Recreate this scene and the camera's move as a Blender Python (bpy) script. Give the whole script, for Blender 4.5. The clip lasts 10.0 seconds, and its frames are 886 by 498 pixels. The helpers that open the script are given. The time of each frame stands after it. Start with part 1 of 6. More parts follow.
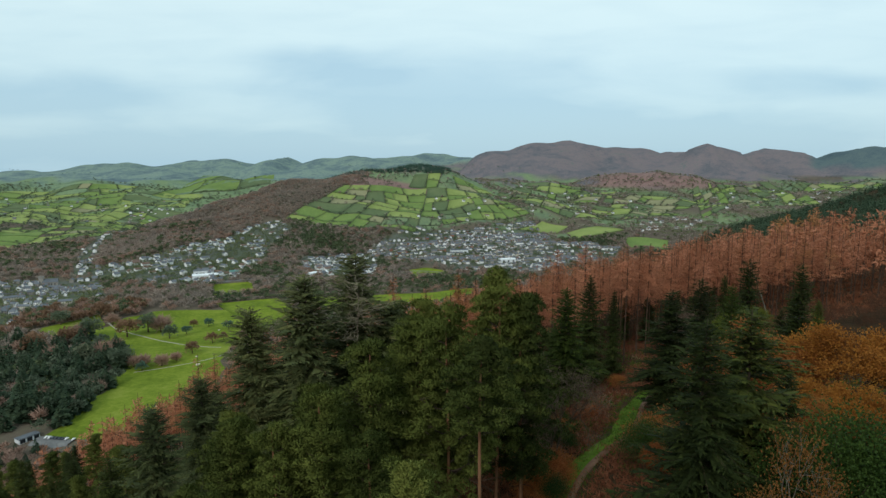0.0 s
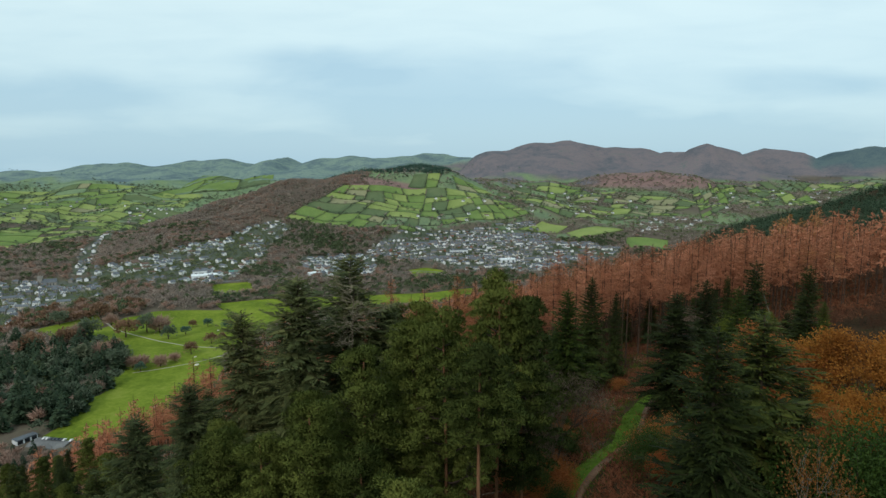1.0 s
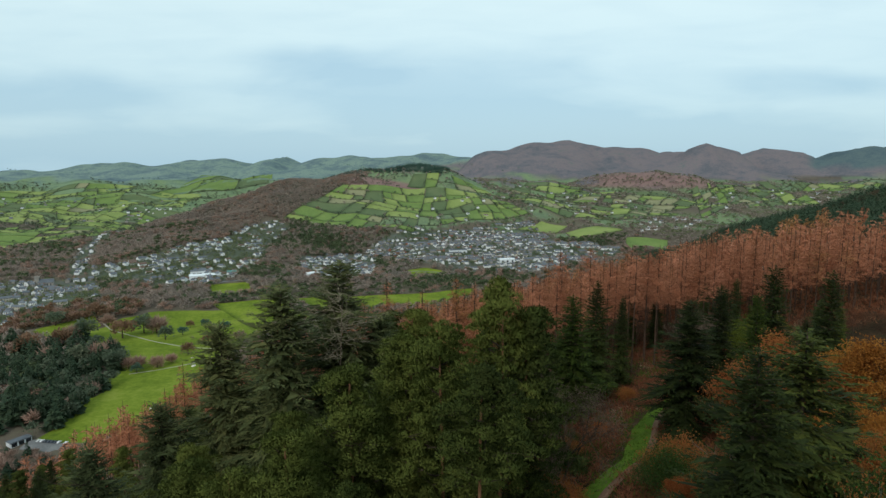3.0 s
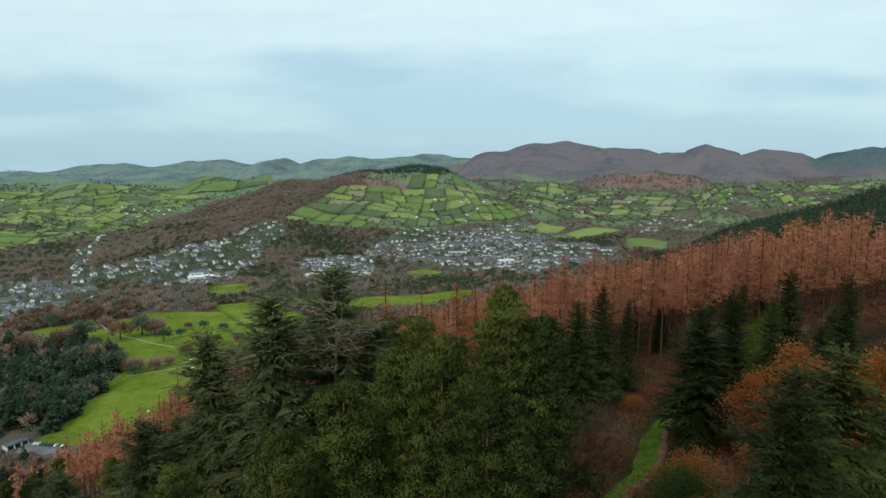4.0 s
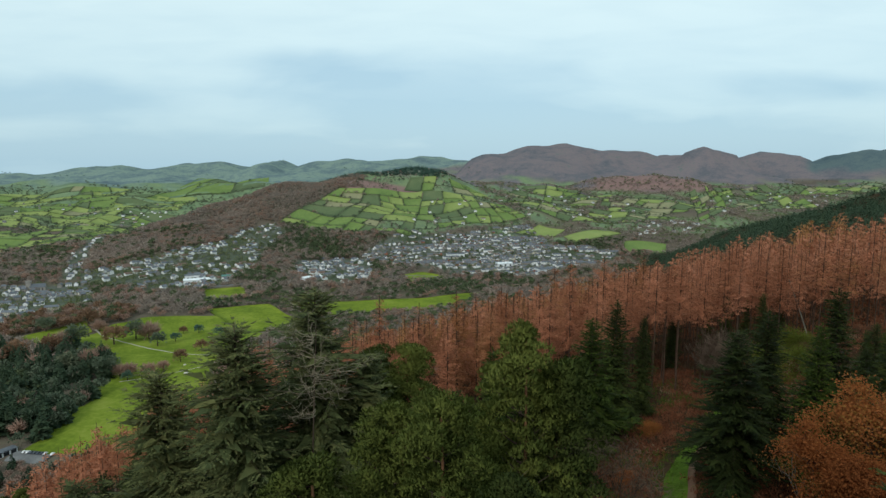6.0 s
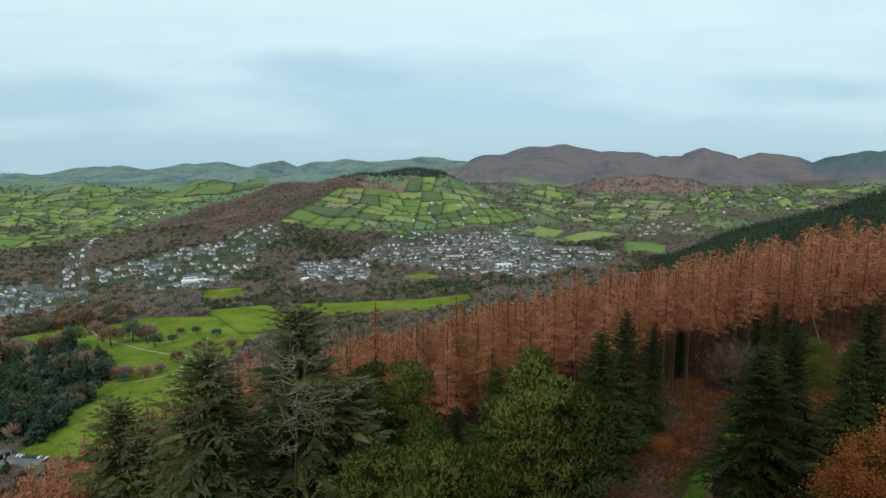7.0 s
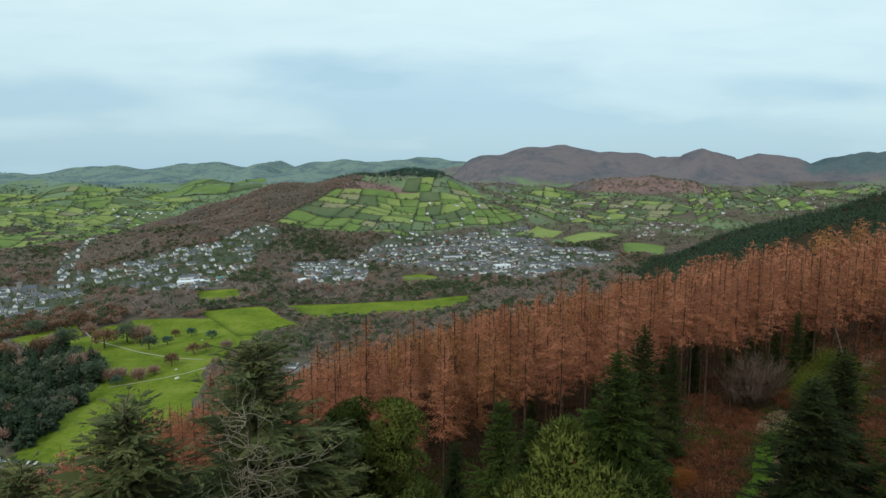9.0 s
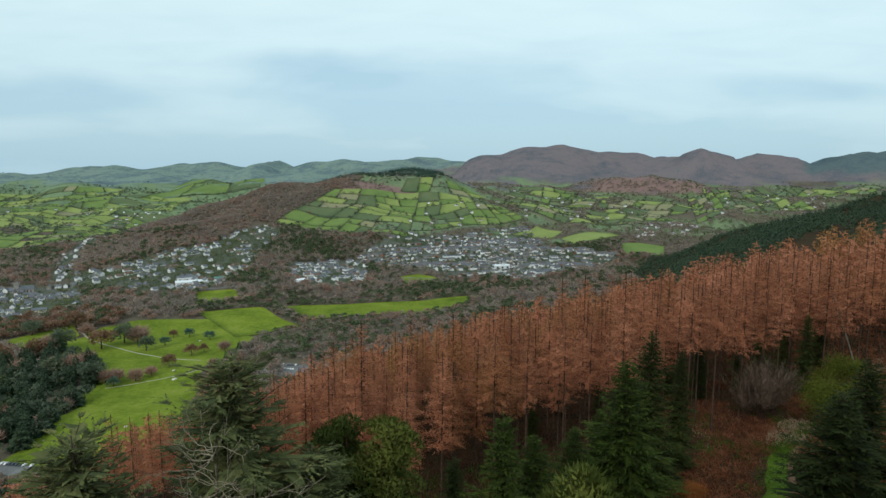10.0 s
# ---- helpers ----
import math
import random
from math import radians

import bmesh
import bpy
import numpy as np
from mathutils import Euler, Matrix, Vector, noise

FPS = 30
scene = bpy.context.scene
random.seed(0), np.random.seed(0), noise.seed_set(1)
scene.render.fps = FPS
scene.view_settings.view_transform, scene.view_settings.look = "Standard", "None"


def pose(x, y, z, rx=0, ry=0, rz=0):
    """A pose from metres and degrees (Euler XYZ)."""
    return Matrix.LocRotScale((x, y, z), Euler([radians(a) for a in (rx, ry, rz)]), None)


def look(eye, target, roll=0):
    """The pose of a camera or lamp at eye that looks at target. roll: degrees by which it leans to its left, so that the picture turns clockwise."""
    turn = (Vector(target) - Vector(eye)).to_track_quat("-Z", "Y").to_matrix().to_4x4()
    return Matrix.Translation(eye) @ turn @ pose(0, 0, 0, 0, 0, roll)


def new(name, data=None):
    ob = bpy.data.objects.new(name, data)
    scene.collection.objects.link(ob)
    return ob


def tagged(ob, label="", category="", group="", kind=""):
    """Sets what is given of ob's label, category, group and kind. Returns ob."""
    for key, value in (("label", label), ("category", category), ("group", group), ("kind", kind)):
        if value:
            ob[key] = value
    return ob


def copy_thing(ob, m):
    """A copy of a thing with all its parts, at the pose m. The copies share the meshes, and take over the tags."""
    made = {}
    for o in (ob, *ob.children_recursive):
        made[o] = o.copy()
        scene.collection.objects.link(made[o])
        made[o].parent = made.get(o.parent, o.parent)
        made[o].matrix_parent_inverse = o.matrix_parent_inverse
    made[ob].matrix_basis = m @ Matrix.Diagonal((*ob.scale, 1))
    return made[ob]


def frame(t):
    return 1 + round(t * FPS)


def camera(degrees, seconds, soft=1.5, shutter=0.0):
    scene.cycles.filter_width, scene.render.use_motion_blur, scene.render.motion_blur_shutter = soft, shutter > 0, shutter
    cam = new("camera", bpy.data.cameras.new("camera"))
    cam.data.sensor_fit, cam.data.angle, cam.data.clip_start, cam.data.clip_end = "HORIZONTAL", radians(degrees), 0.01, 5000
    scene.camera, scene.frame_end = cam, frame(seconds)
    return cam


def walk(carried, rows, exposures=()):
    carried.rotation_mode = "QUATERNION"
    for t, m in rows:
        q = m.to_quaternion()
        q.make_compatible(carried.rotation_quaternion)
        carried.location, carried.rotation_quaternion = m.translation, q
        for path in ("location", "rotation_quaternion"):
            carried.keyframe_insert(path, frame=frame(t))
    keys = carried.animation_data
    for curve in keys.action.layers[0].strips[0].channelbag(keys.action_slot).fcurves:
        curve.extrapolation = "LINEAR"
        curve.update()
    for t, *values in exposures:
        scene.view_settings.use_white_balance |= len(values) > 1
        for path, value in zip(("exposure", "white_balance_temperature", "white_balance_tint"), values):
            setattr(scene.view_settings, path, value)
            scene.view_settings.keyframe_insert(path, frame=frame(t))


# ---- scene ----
cam = camera(73.1, 10.0, soft=1.45)
PATH = [
    (0, (-0.11, -0.337, 170.247), (-0.112, 1.644, 169.974), -0.0),
    (1, (0.074, 1.763, 170.13), (0.073, 3.744, 169.857), -0.0),
    (2, (0.265, 4.181, 169.972), (0.264, 6.163, 169.698), -0.1),
    (2.5, (0.283, 5.547, 169.906), (0.284, 7.528, 169.632), -0.0),
    (4, (0.093, 10.142, 169.819), (0.097, 12.124, 169.548), 0.0),
    (4.5, (0.026, 11.987, 169.807), (0.033, 13.969, 169.539), -0.0),
    (5, (-0.026, 14.155, 169.854), (-0.018, 16.138, 169.589), -0.0),
    (5.5, (-0.055, 16.545, 169.929), (-0.045, 18.527, 169.665), 0.0),
    (7, (-0.045, 24.11, 170.073), (-0.031, 26.093, 169.812), 0.1),
    (7.5, (-0.003, 26.49, 170.087), (0.012, 28.472, 169.827), 0.1),
    (8, (0.043, 28.706, 170.068), (0.058, 30.689, 169.808), 0.1),
    (8.5, (0.092, 30.79, 170.042), (0.111, 32.773, 169.783), 0.1),
    (9, (0.172, 32.796, 170.003), (0.192, 34.779, 169.743), 0.2),
    (9.5, (0.274, 34.698, 169.955), (0.295, 36.681, 169.695), 0.2),
    (10, (0.37, 36.406, 169.911), (0.393, 38.388, 169.651), 0.2),
]
walk(cam, [(t, look(eye, target, roll)) for t, eye, target, roll in PATH], [(0.0, 0.0), (10.0, 0.0)])

# world: overcast November sky
SKY_STRENGTH, SUN_STRENGTH = 0.88, 1.4
world = bpy.data.worlds.new("overcast_sky")
scene.world = world
world.use_nodes = True
wt = world.node_tree
wt.nodes.clear()


def wnode(kind, **inputs):
    n = wt.nodes.new(kind)
    for k, v in inputs.items():
        n.inputs[k.replace("_", " ")].default_value = v
    return n


sky = wt.nodes.new("ShaderNodeTexSky")
sky.sky_type, sky.sun_disc = "NISHITA", False
sky.sun_elevation, sky.sun_rotation = radians(28), radians(200)
sky.air_density, sky.dust_density, sky.ozone_density = 1.0, 2.0, 1.0
coord = wt.nodes.new("ShaderNodeTexCoord")
sep = wt.nodes.new("ShaderNodeSeparateXYZ")
wt.links.new(coord.outputs["Generated"], sep.inputs["Vector"])


def wmath(op, a, b=0.0, clamp=False):
    n = wt.nodes.new("ShaderNodeMath")
    n.operation, n.use_clamp = op, clamp
    for k, v in enumerate((a, b)):
        if isinstance(v, float):
            n.inputs[k].default_value = v
        else:
            wt.links.new(v, n.inputs[k])
    return n.outputs[0]


# the cloud deck as a flat sheet of bearings (across) and rises (up)
depth = wmath("MAXIMUM", wmath("ABSOLUTE", sep.outputs["Y"]), 0.25)
plane = wt.nodes.new("ShaderNodeCombineXYZ")
wt.links.new(wmath("DIVIDE", sep.outputs["X"], depth), plane.inputs["X"])
wt.links.new(wmath("DIVIDE", sep.outputs["Z"], depth), plane.inputs["Y"])


def cloud_noise(scale, stretch, shift, detail=5.0, warp=0.4):
    m = wnode("ShaderNodeMapping", Scale=(1.0, stretch, 1.0), Location=shift)
    n = wnode("ShaderNodeTexNoise", Scale=scale, Detail=detail, Roughness=0.5, Distortion=warp)
    wt.links.new(plane.outputs["Vector"], m.inputs["Vector"])
    wt.links.new(m.outputs["Vector"], n.inputs["Vector"])
    return n.outputs["Fac"]


ragged_edge = cloud_noise(3.2, 3.0, (0.4, 0.1, 0.0))
streaks = cloud_noise(5.0, 5.5, (1.7, 0.6, 0.0), 4.0)


def bank(u, v, ru, rv, weight):
    """A soft darker bank of cloud round one bearing and rise."""
    m = wnode("ShaderNodeMapping", Scale=(1 / ru, 1 / rv, 1.0), Location=(-u / ru, -v / rv, 0.0))
    wt.links.new(plane.outputs["Vector"], m.inputs["Vector"])
    far = wt.nodes.new("ShaderNodeVectorMath")
    far.operation = "LENGTH"
    wt.links.new(m.outputs["Vector"], far.inputs[0])
    r = wnode("ShaderNodeMapRange", From_Min=1.25, From_Max=0.1)
    r.interpolation_type = "SMOOTHSTEP"
    wt.links.new(wmath("ADD", far.outputs["Value"], wmath("MULTIPLY", wmath("SUBTRACT", ragged_edge, 0.5), 1.7)), r.inputs["Value"])
    return wmath("MULTIPLY", r.outputs["Result"], weight)


grey = wmath("MULTIPLY", wmath("SUBTRACT", streaks, 0.40, True), 0.6)
for place in ((0.04, 0.115, 0.38, 0.09, 0.50), (-0.20, 0.165, 0.16, 0.03, 0.35), (-0.62, 0.115, 0.33, 0.04, 0.45), (0.62, 0.135, 0.22, 0.025, 0.35), (-0.5, 0.03, 0.55, 0.04, 0.35), (0.35, 0.05, 0.5, 0.05, 0.4)):
    grey = wmath("ADD", grey, bank(*place))
fall = wnode("ShaderNodeMapRange", From_Min=0.24, From_Max=0.0, To_Max=0.85)
wt.links.new(sep.outputs["Z"], fall.inputs["Value"])
grey = wmath("ADD", grey, fall.outputs["Result"], True)
deck = wt.nodes.new("ShaderNodeMix")
deck.data_type = "RGBA"
deck.inputs["A"].default_value, deck.inputs["B"].default_value = (0.735, 0.935, 0.965, 1), (0.440, 0.660, 0.785, 1)
wt.links.new(grey, deck.inputs["Factor"])
clear_bg = wnode("ShaderNodeBackground", Strength=0.02)
cloud_bg = wnode("ShaderNodeBackground", Strength=SKY_STRENGTH)
both = wt.nodes.new("ShaderNodeAddShader")
wout = wt.nodes.new("ShaderNodeOutputWorld")
wt.links.new(sky.outputs["Color"], clear_bg.inputs["Color"])
wt.links.new(deck.outputs["Result"], cloud_bg.inputs["Color"])
wt.links.new(clear_bg.outputs[0], both.inputs[0])
wt.links.new(cloud_bg.outputs[0], both.inputs[1])
wt.links.new(both.outputs[0], wout.inputs["Surface"])

sun = new("sun", bpy.data.lights.new("sun", "SUN"))
sun.data.energy, sun.data.angle, sun.data.color = SUN_STRENGTH, radians(14), (1.0, 0.975, 0.94)
sun.matrix_world = look((-200, -500, 700), (150, 300, 0))

# ---- materials ----
def fresh(name):
    m = bpy.data.materials.new(name)
    m.use_nodes = True
    return m, m.node_tree, m.node_tree.nodes["Principled BSDF"]


def ramp_of(tree, stops):
    r = tree.nodes.new("ShaderNodeValToRGB")
    while len(r.color_ramp.elements) < len(stops):
        r.color_ramp.elements.new(0.5)
    for e, (p, c) in zip(r.color_ramp.elements, stops):
        e.position, e.color = p, (*c, 1)
    return r


def noise_at(tree, scale, detail=4.0, rough=0.55, stretch=None):
    n = tree.nodes.new("ShaderNodeTexNoise")
    n.inputs["Scale"].default_value, n.inputs["Detail"].default_value, n.inputs["Roughness"].default_value = scale, detail, rough
    g = tree.nodes.new("ShaderNodeNewGeometry")
    if stretch:
        mp = tree.nodes.new("ShaderNodeMapping")
        mp.inputs["Scale"].default_value = stretch
        tree.links.new(g.outputs["Position"], mp.inputs["Vector"])
        tree.links.new(mp.outputs["Vector"], n.inputs["Vector"])
    else:
        tree.links.new(g.outputs["Position"], n.inputs["Vector"])
    return n.outputs["Fac"]


def weighted(tree, pairs):
    """Sum of value * weight."""
    total = None
    for value, weight in pairs:
        m = tree.nodes.new("ShaderNodeMath")
        m.operation = "MULTIPLY_ADD"
        tree.links.new(value, m.inputs[0])
        m.inputs[1].default_value = weight
        if total is None:
            m.inputs[2].default_value = 0.0
        else:
            tree.links.new(total, m.inputs[2])
        total = m.outputs[0]
    return total


def bump_on(tree, bsdf, value, strength, distance):
    b = tree.nodes.new("ShaderNodeBump")
    b.inputs["Strength"].default_value, b.inputs["Distance"].default_value = strength, distance
    tree.links.new(value, b.inputs["Height"])
    tree.links.new(b.outputs["Normal"], bsdf.inputs["Normal"])


def surface(name, colours, big, small, rough=0.9, relief=0.3, depth=0.2, stretch=None, per_object=0.0):
    """Two scales of mottling (wavelengths in metres) over a ramp of colours."""
    m, t, b = fresh(name)
    pairs = [(noise_at(t, 1 / big, 3, 0.5, stretch), 0.55), (noise_at(t, 1 / small, 5, 0.6, stretch), 0.45)]
    if per_object:
        oi = t.nodes.new("ShaderNodeObjectInfo")
        pairs.append((oi.outputs["Random"], per_object))
    v = weighted(t, pairs)
    n, span = len(colours), 0.34 + per_object
    r = ramp_of(t, [(0.33 + span * i / max(n - 1, 1), c) for i, c in enumerate(colours)])
    t.links.new(v, r.inputs["Fac"])
    t.links.new(r.outputs["Color"], b.inputs["Base Color"])
    b.inputs["Roughness"].default_value = rough
    b.inputs["Specular IOR Level"].default_value = 0.5 if rough < 0.7 else 0.04
    bump_on(t, b, pairs[1][0], relief, depth)
    return m


def leafage(name, colours, grain=1.2, stand=14.0, rough=0.75, w_leaf=0.30, w_tree=0.45, w_obj=0.25, thin=0.4):
    """Foliage: hue varies leaf by leaf, bough by bough and tree by tree."""
    m, t, b = fresh(name)
    g = t.nodes.new("ShaderNodeNewGeometry")
    oi = t.nodes.new("ShaderNodeObjectInfo")
    v = weighted(t, [(g.outputs["Random Per Island"], w_leaf), (noise_at(t, 1 / stand, 2), w_tree), (oi.outputs["Random"], w_obj), (noise_at(t, 1 / grain, 2), 0.25)])
    n = len(colours)
    r = ramp_of(t, [(0.22 + 0.72 * i / max(n - 1, 1), c) for i, c in enumerate(colours)])
    t.links.new(v, r.inputs["Fac"])
    t.links.new(r.outputs["Color"], b.inputs["Base Color"])
    b.inputs["Roughness"].default_value = rough
    b.inputs["Specular IOR Level"].default_value = 0.08
    # thin leaves let light through
    glow, mix = t.nodes.new("ShaderNodeBsdfTranslucent"), t.nodes.new("ShaderNodeMixShader")
    mix.inputs["Fac"].default_value = thin
    t.links.new(r.outputs["Color"], glow.inputs["Color"])
    t.links.new(b.outputs["BSDF"], mix.inputs[1])
    t.links.new(glow.outputs["BSDF"], mix.inputs[2])
    t.links.new(mix.outputs["Shader"], t.nodes["Material Output"].inputs["Surface"])
    return m


M = {}
GREENS = [
    surface("meadow_grass", [(0.072, 0.105, 0.013), (0.112, 0.155, 0.017), (0.155, 0.200, 0.024), (0.195, 0.225, 0.040)], 38, 5, relief=0.15, depth=0.3),
    surface("pasture_grass", [(0.098, 0.145, 0.048), (0.130, 0.188, 0.056), (0.170, 0.222, 0.070)], 60, 5, relief=0.15, depth=0.3),
    surface("grazed_grass", [(0.155, 0.200, 0.062), (0.200, 0.245, 0.078), (0.240, 0.280, 0.098)], 60, 5, relief=0.15, depth=0.3),
    surface("dull_grass", [(0.075, 0.108, 0.055), (0.098, 0.130, 0.062), (0.125, 0.148, 0.074)], 60, 5, relief=0.15, depth=0.3),
    surface("stubble", [(0.175, 0.175, 0.095), (0.215, 0.210, 0.118), (0.255, 0.240, 0.145)], 60, 5, relief=0.15, depth=0.3),
]
M["path_earth"] = surface("path_earth", [(0.09, 0.05, 0.032), (0.145, 0.082, 0.052), (0.19, 0.12, 0.08)], 3, 0.3, relief=0.4, depth=0.05)
M["verge_grass"] = leafage("verge_grass", [(0.028, 0.048, 0.008), (0.052, 0.092, 0.011), (0.090, 0.135, 0.019)], 0.8, 6)
M["tarmac"] = surface("tarmac", [(0.10, 0.10, 0.10), (0.15, 0.15, 0.15), (0.20, 0.20, 0.19)], 12, 1.2, relief=0.1, depth=0.05)
M["pale_track"] = surface("pale_track", [(0.30, 0.28, 0.23), (0.40, 0.38, 0.32)], 9, 1.0, relief=0.1, depth=0.05)
M["sand"] = surface("bunker_sand", [(0.5, 0.46, 0.38), (0.6, 0.56, 0.46)], 5, 0.5, relief=0.1, depth=0.05)

M["spruce"] = leafage("spruce_needles", [(0.008, 0.0125, 0.0045), (0.020, 0.029, 0.0085), (0.042, 0.056, 0.014), (0.088, 0.100, 0.022)], 1.6, 9, thin=0.25)
M["blue_spruce"] = leafage("old_spruce_needles", [(0.017, 0.024, 0.012), (0.043, 0.058, 0.024), (0.092, 0.108, 0.042), (0.175, 0.175, 0.066)], 1.6, 9, thin=0.25)
M["fir_green"] = leafage("young_fir_needles", [(0.010, 0.018, 0.005), (0.028, 0.045, 0.009), (0.062, 0.088, 0.016), (0.150, 0.160, 0.026)], 1.6, 9, thin=0.3)
M["pine"] = leafage("pine_needles", [(0.020, 0.028, 0.009), (0.055, 0.072, 0.017), (0.116, 0.137, 0.030), (0.215, 0.218, 0.050)], 2.6, 7, thin=0.3, w_leaf=0.14, w_tree=0.45, w_obj=0.35)
M["larch"] = leafage("larch_needles", [(0.160, 0.060, 0.030), (0.320, 0.120, 0.062), (0.500, 0.205, 0.112), (0.680, 0.310, 0.190)], 2.2, 8, w_leaf=0.15, w_tree=0.6)
# some larches are more golden than rusty
lt = M["larch"].node_tree
tone = ramp_of(lt, [(0.52, (0.0, 0.0, 0.0)), (0.74, (1.0, 1.0, 1.0))])
lt.links.new(noise_at(lt, 1 / 38, 2), tone.inputs["Fac"])
gold, tint = lt.nodes.new("ShaderNodeMix"), [n for n in lt.nodes if n.type == "VALTORGB"][0]
gold.data_type, gold.blend_type = "RGBA", "MULTIPLY"
gold.inputs["B"].default_value = (0.80, 1.0, 0.55, 1)
lt.links.new(tone.outputs["Color"], gold.inputs["Factor"])
lt.links.new(tint.outputs["Color"], gold.inputs["A"])
for shader, slot in (("BSDF_PRINCIPLED", "Base Color"), ("BSDF_TRANSLUCENT", "Color")):
    lt.links.new(gold.outputs["Result"], [n for n in lt.nodes if n.type == shader][0].inputs[slot])
M["oak_orange"] = leafage("oak_leaves", [(0.098, 0.040, 0.011), (0.255, 0.093, 0.020), (0.385, 0.162, 0.032), (0.300, 0.205, 0.040)], 1.2, 5)
M["oak_red"] = leafage("beech_leaves", [(0.105, 0.036, 0.013), (0.220, 0.070, 0.023), (0.330, 0.115, 0.036), (0.215, 0.135, 0.032)], 1.2, 5)
M["tan_leaf"] = leafage("birch_leaves", [(0.087, 0.0356, 0.0113), (0.174, 0.0711, 0.0207), (0.2436, 0.1065, 0.033), (0.1856, 0.1116, 0.0283)], 1.2, 5)
M["evergreen"] = leafage("holly_leaves", [(0.0116, 0.0232, 0.0058), (0.029, 0.0551, 0.013), (0.0609, 0.1015, 0.0203)], 1.0, 5, rough=0.5)
M["olive_leaf"] = leafage("sallow_leaves", [(0.0435, 0.0522, 0.0104), (0.0943, 0.1131, 0.0174), (0.145, 0.1653, 0.0261)], 1.0, 5)
M["bracken"] = leafage("bracken_fronds", [(0.040, 0.020, 0.012), (0.125, 0.046, 0.024), (0.215, 0.082, 0.042), (0.300, 0.170, 0.100)], 0.9, 4, w_leaf=0.25, w_tree=0.6, w_obj=0.15)
# both twig colours are lightened and greyed by haze painted into them
M["bare_wood"] = leafage("hazed_winter_twigs", [(0.225, 0.198, 0.170), (0.300, 0.248, 0.208), (0.370, 0.292, 0.238), (0.410, 0.298, 0.232)], 6, 60, w_tree=0.80, w_leaf=0.15, w_obj=0.05)
M["red_twigs"] = leafage("hazed_red_brown_twigs", [(0.226, 0.173, 0.144), (0.317, 0.217, 0.171), (0.403, 0.254, 0.189), (0.445, 0.278, 0.201)], 6, 60, w_tree=0.80, w_leaf=0.15, w_obj=0.05)
M["wood_green"] = leafage("dark_wood_leaves", [(0.061, 0.085, 0.051), (0.098, 0.128, 0.068), (0.152, 0.183, 0.085), (0.232, 0.232, 0.104)], 6, 50)
M["pale_twigs"] = leafage("pale_fine_twigs", [(0.095, 0.066, 0.047), (0.155, 0.108, 0.078), (0.225, 0.160, 0.118)], 1.5, 6)
# conifer and hedge greens paled and blued to paint in distance haze
M["dark_wood_hazed"] = leafage("hazed_conifer_needles", [(0.054, 0.0992, 0.0816), (0.078, 0.1376, 0.1054), (0.114, 0.1792, 0.1224)], 5, 40)
M["mixed_hazed"] = leafage("hazed_hedge_leaves", [(0.079, 0.104, 0.073), (0.122, 0.152, 0.098), (0.195, 0.207, 0.128)], 5, 40)
M["russet_far"] = leafage("russet_park_leaves", [(0.1456, 0.0907, 0.0616), (0.224, 0.1323, 0.0801), (0.3024, 0.1764, 0.1078)], 2, 20)
M["twig_haze"] = leafage("fine_bare_twigs", [(0.080, 0.055, 0.040), (0.135, 0.095, 0.068), (0.200, 0.150, 0.110)], 1.5, 6)
M["brown_twigs"] = leafage("dark_brown_twigs", [(0.050, 0.024, 0.014), (0.095, 0.045, 0.026), (0.140, 0.072, 0.044)], 1.5, 6)
M["sallow_dark"] = leafage("bramble_leaves", [(0.03, 0.045, 0.010), (0.06, 0.085, 0.016), (0.11, 0.13, 0.025)], 0.9, 5)
M["straw"] = leafage("dead_grass", [(0.16, 0.10, 0.06), (0.26, 0.18, 0.11), (0.36, 0.27, 0.18)], 0.9, 5)
M["fir_near"] = leafage("plantation_needles", [(0.026, 0.046, 0.032), (0.050, 0.082, 0.050), (0.090, 0.125, 0.068)], 5, 40)
M["hedge"] = surface("hedge_twigs", [(0.055, 0.066, 0.044), (0.085, 0.096, 0.060), (0.120, 0.122, 0.078)], 40, 3, relief=0.6, depth=0.8)
M["dead_bark"] = surface("silvery_dead_wood", [(0.14, 0.115, 0.08), (0.22, 0.185, 0.13), (0.32, 0.275, 0.20)], 1.2, 0.15, relief=0.4, depth=0.03)
M["bark"] = surface("brown_bark", [(0.030, 0.022, 0.016), (0.06, 0.045, 0.033), (0.09, 0.07, 0.05)], 0.8, 0.12, relief=0.7, depth=0.05, stretch=(1, 1, 0.25))
M["pine_bark"] = surface("pine_bark", [(0.09, 0.045, 0.025), (0.17, 0.085, 0.045), (0.23, 0.125, 0.07)], 1.2, 0.15, relief=0.7, depth=0.05, stretch=(1, 1, 0.25))
M["grey_bark"] = surface("grey_bark", [(0.11, 0.095, 0.075), (0.17, 0.15, 0.12), (0.25, 0.22, 0.18)], 1.2, 0.15, relief=0.5, depth=0.03)
M["larch_bark"] = surface("larch_bark", [(0.035, 0.021, 0.015), (0.065, 0.04, 0.028), (0.1, 0.065, 0.048)], 1.2, 0.15, relief=0.5, depth=0.03)

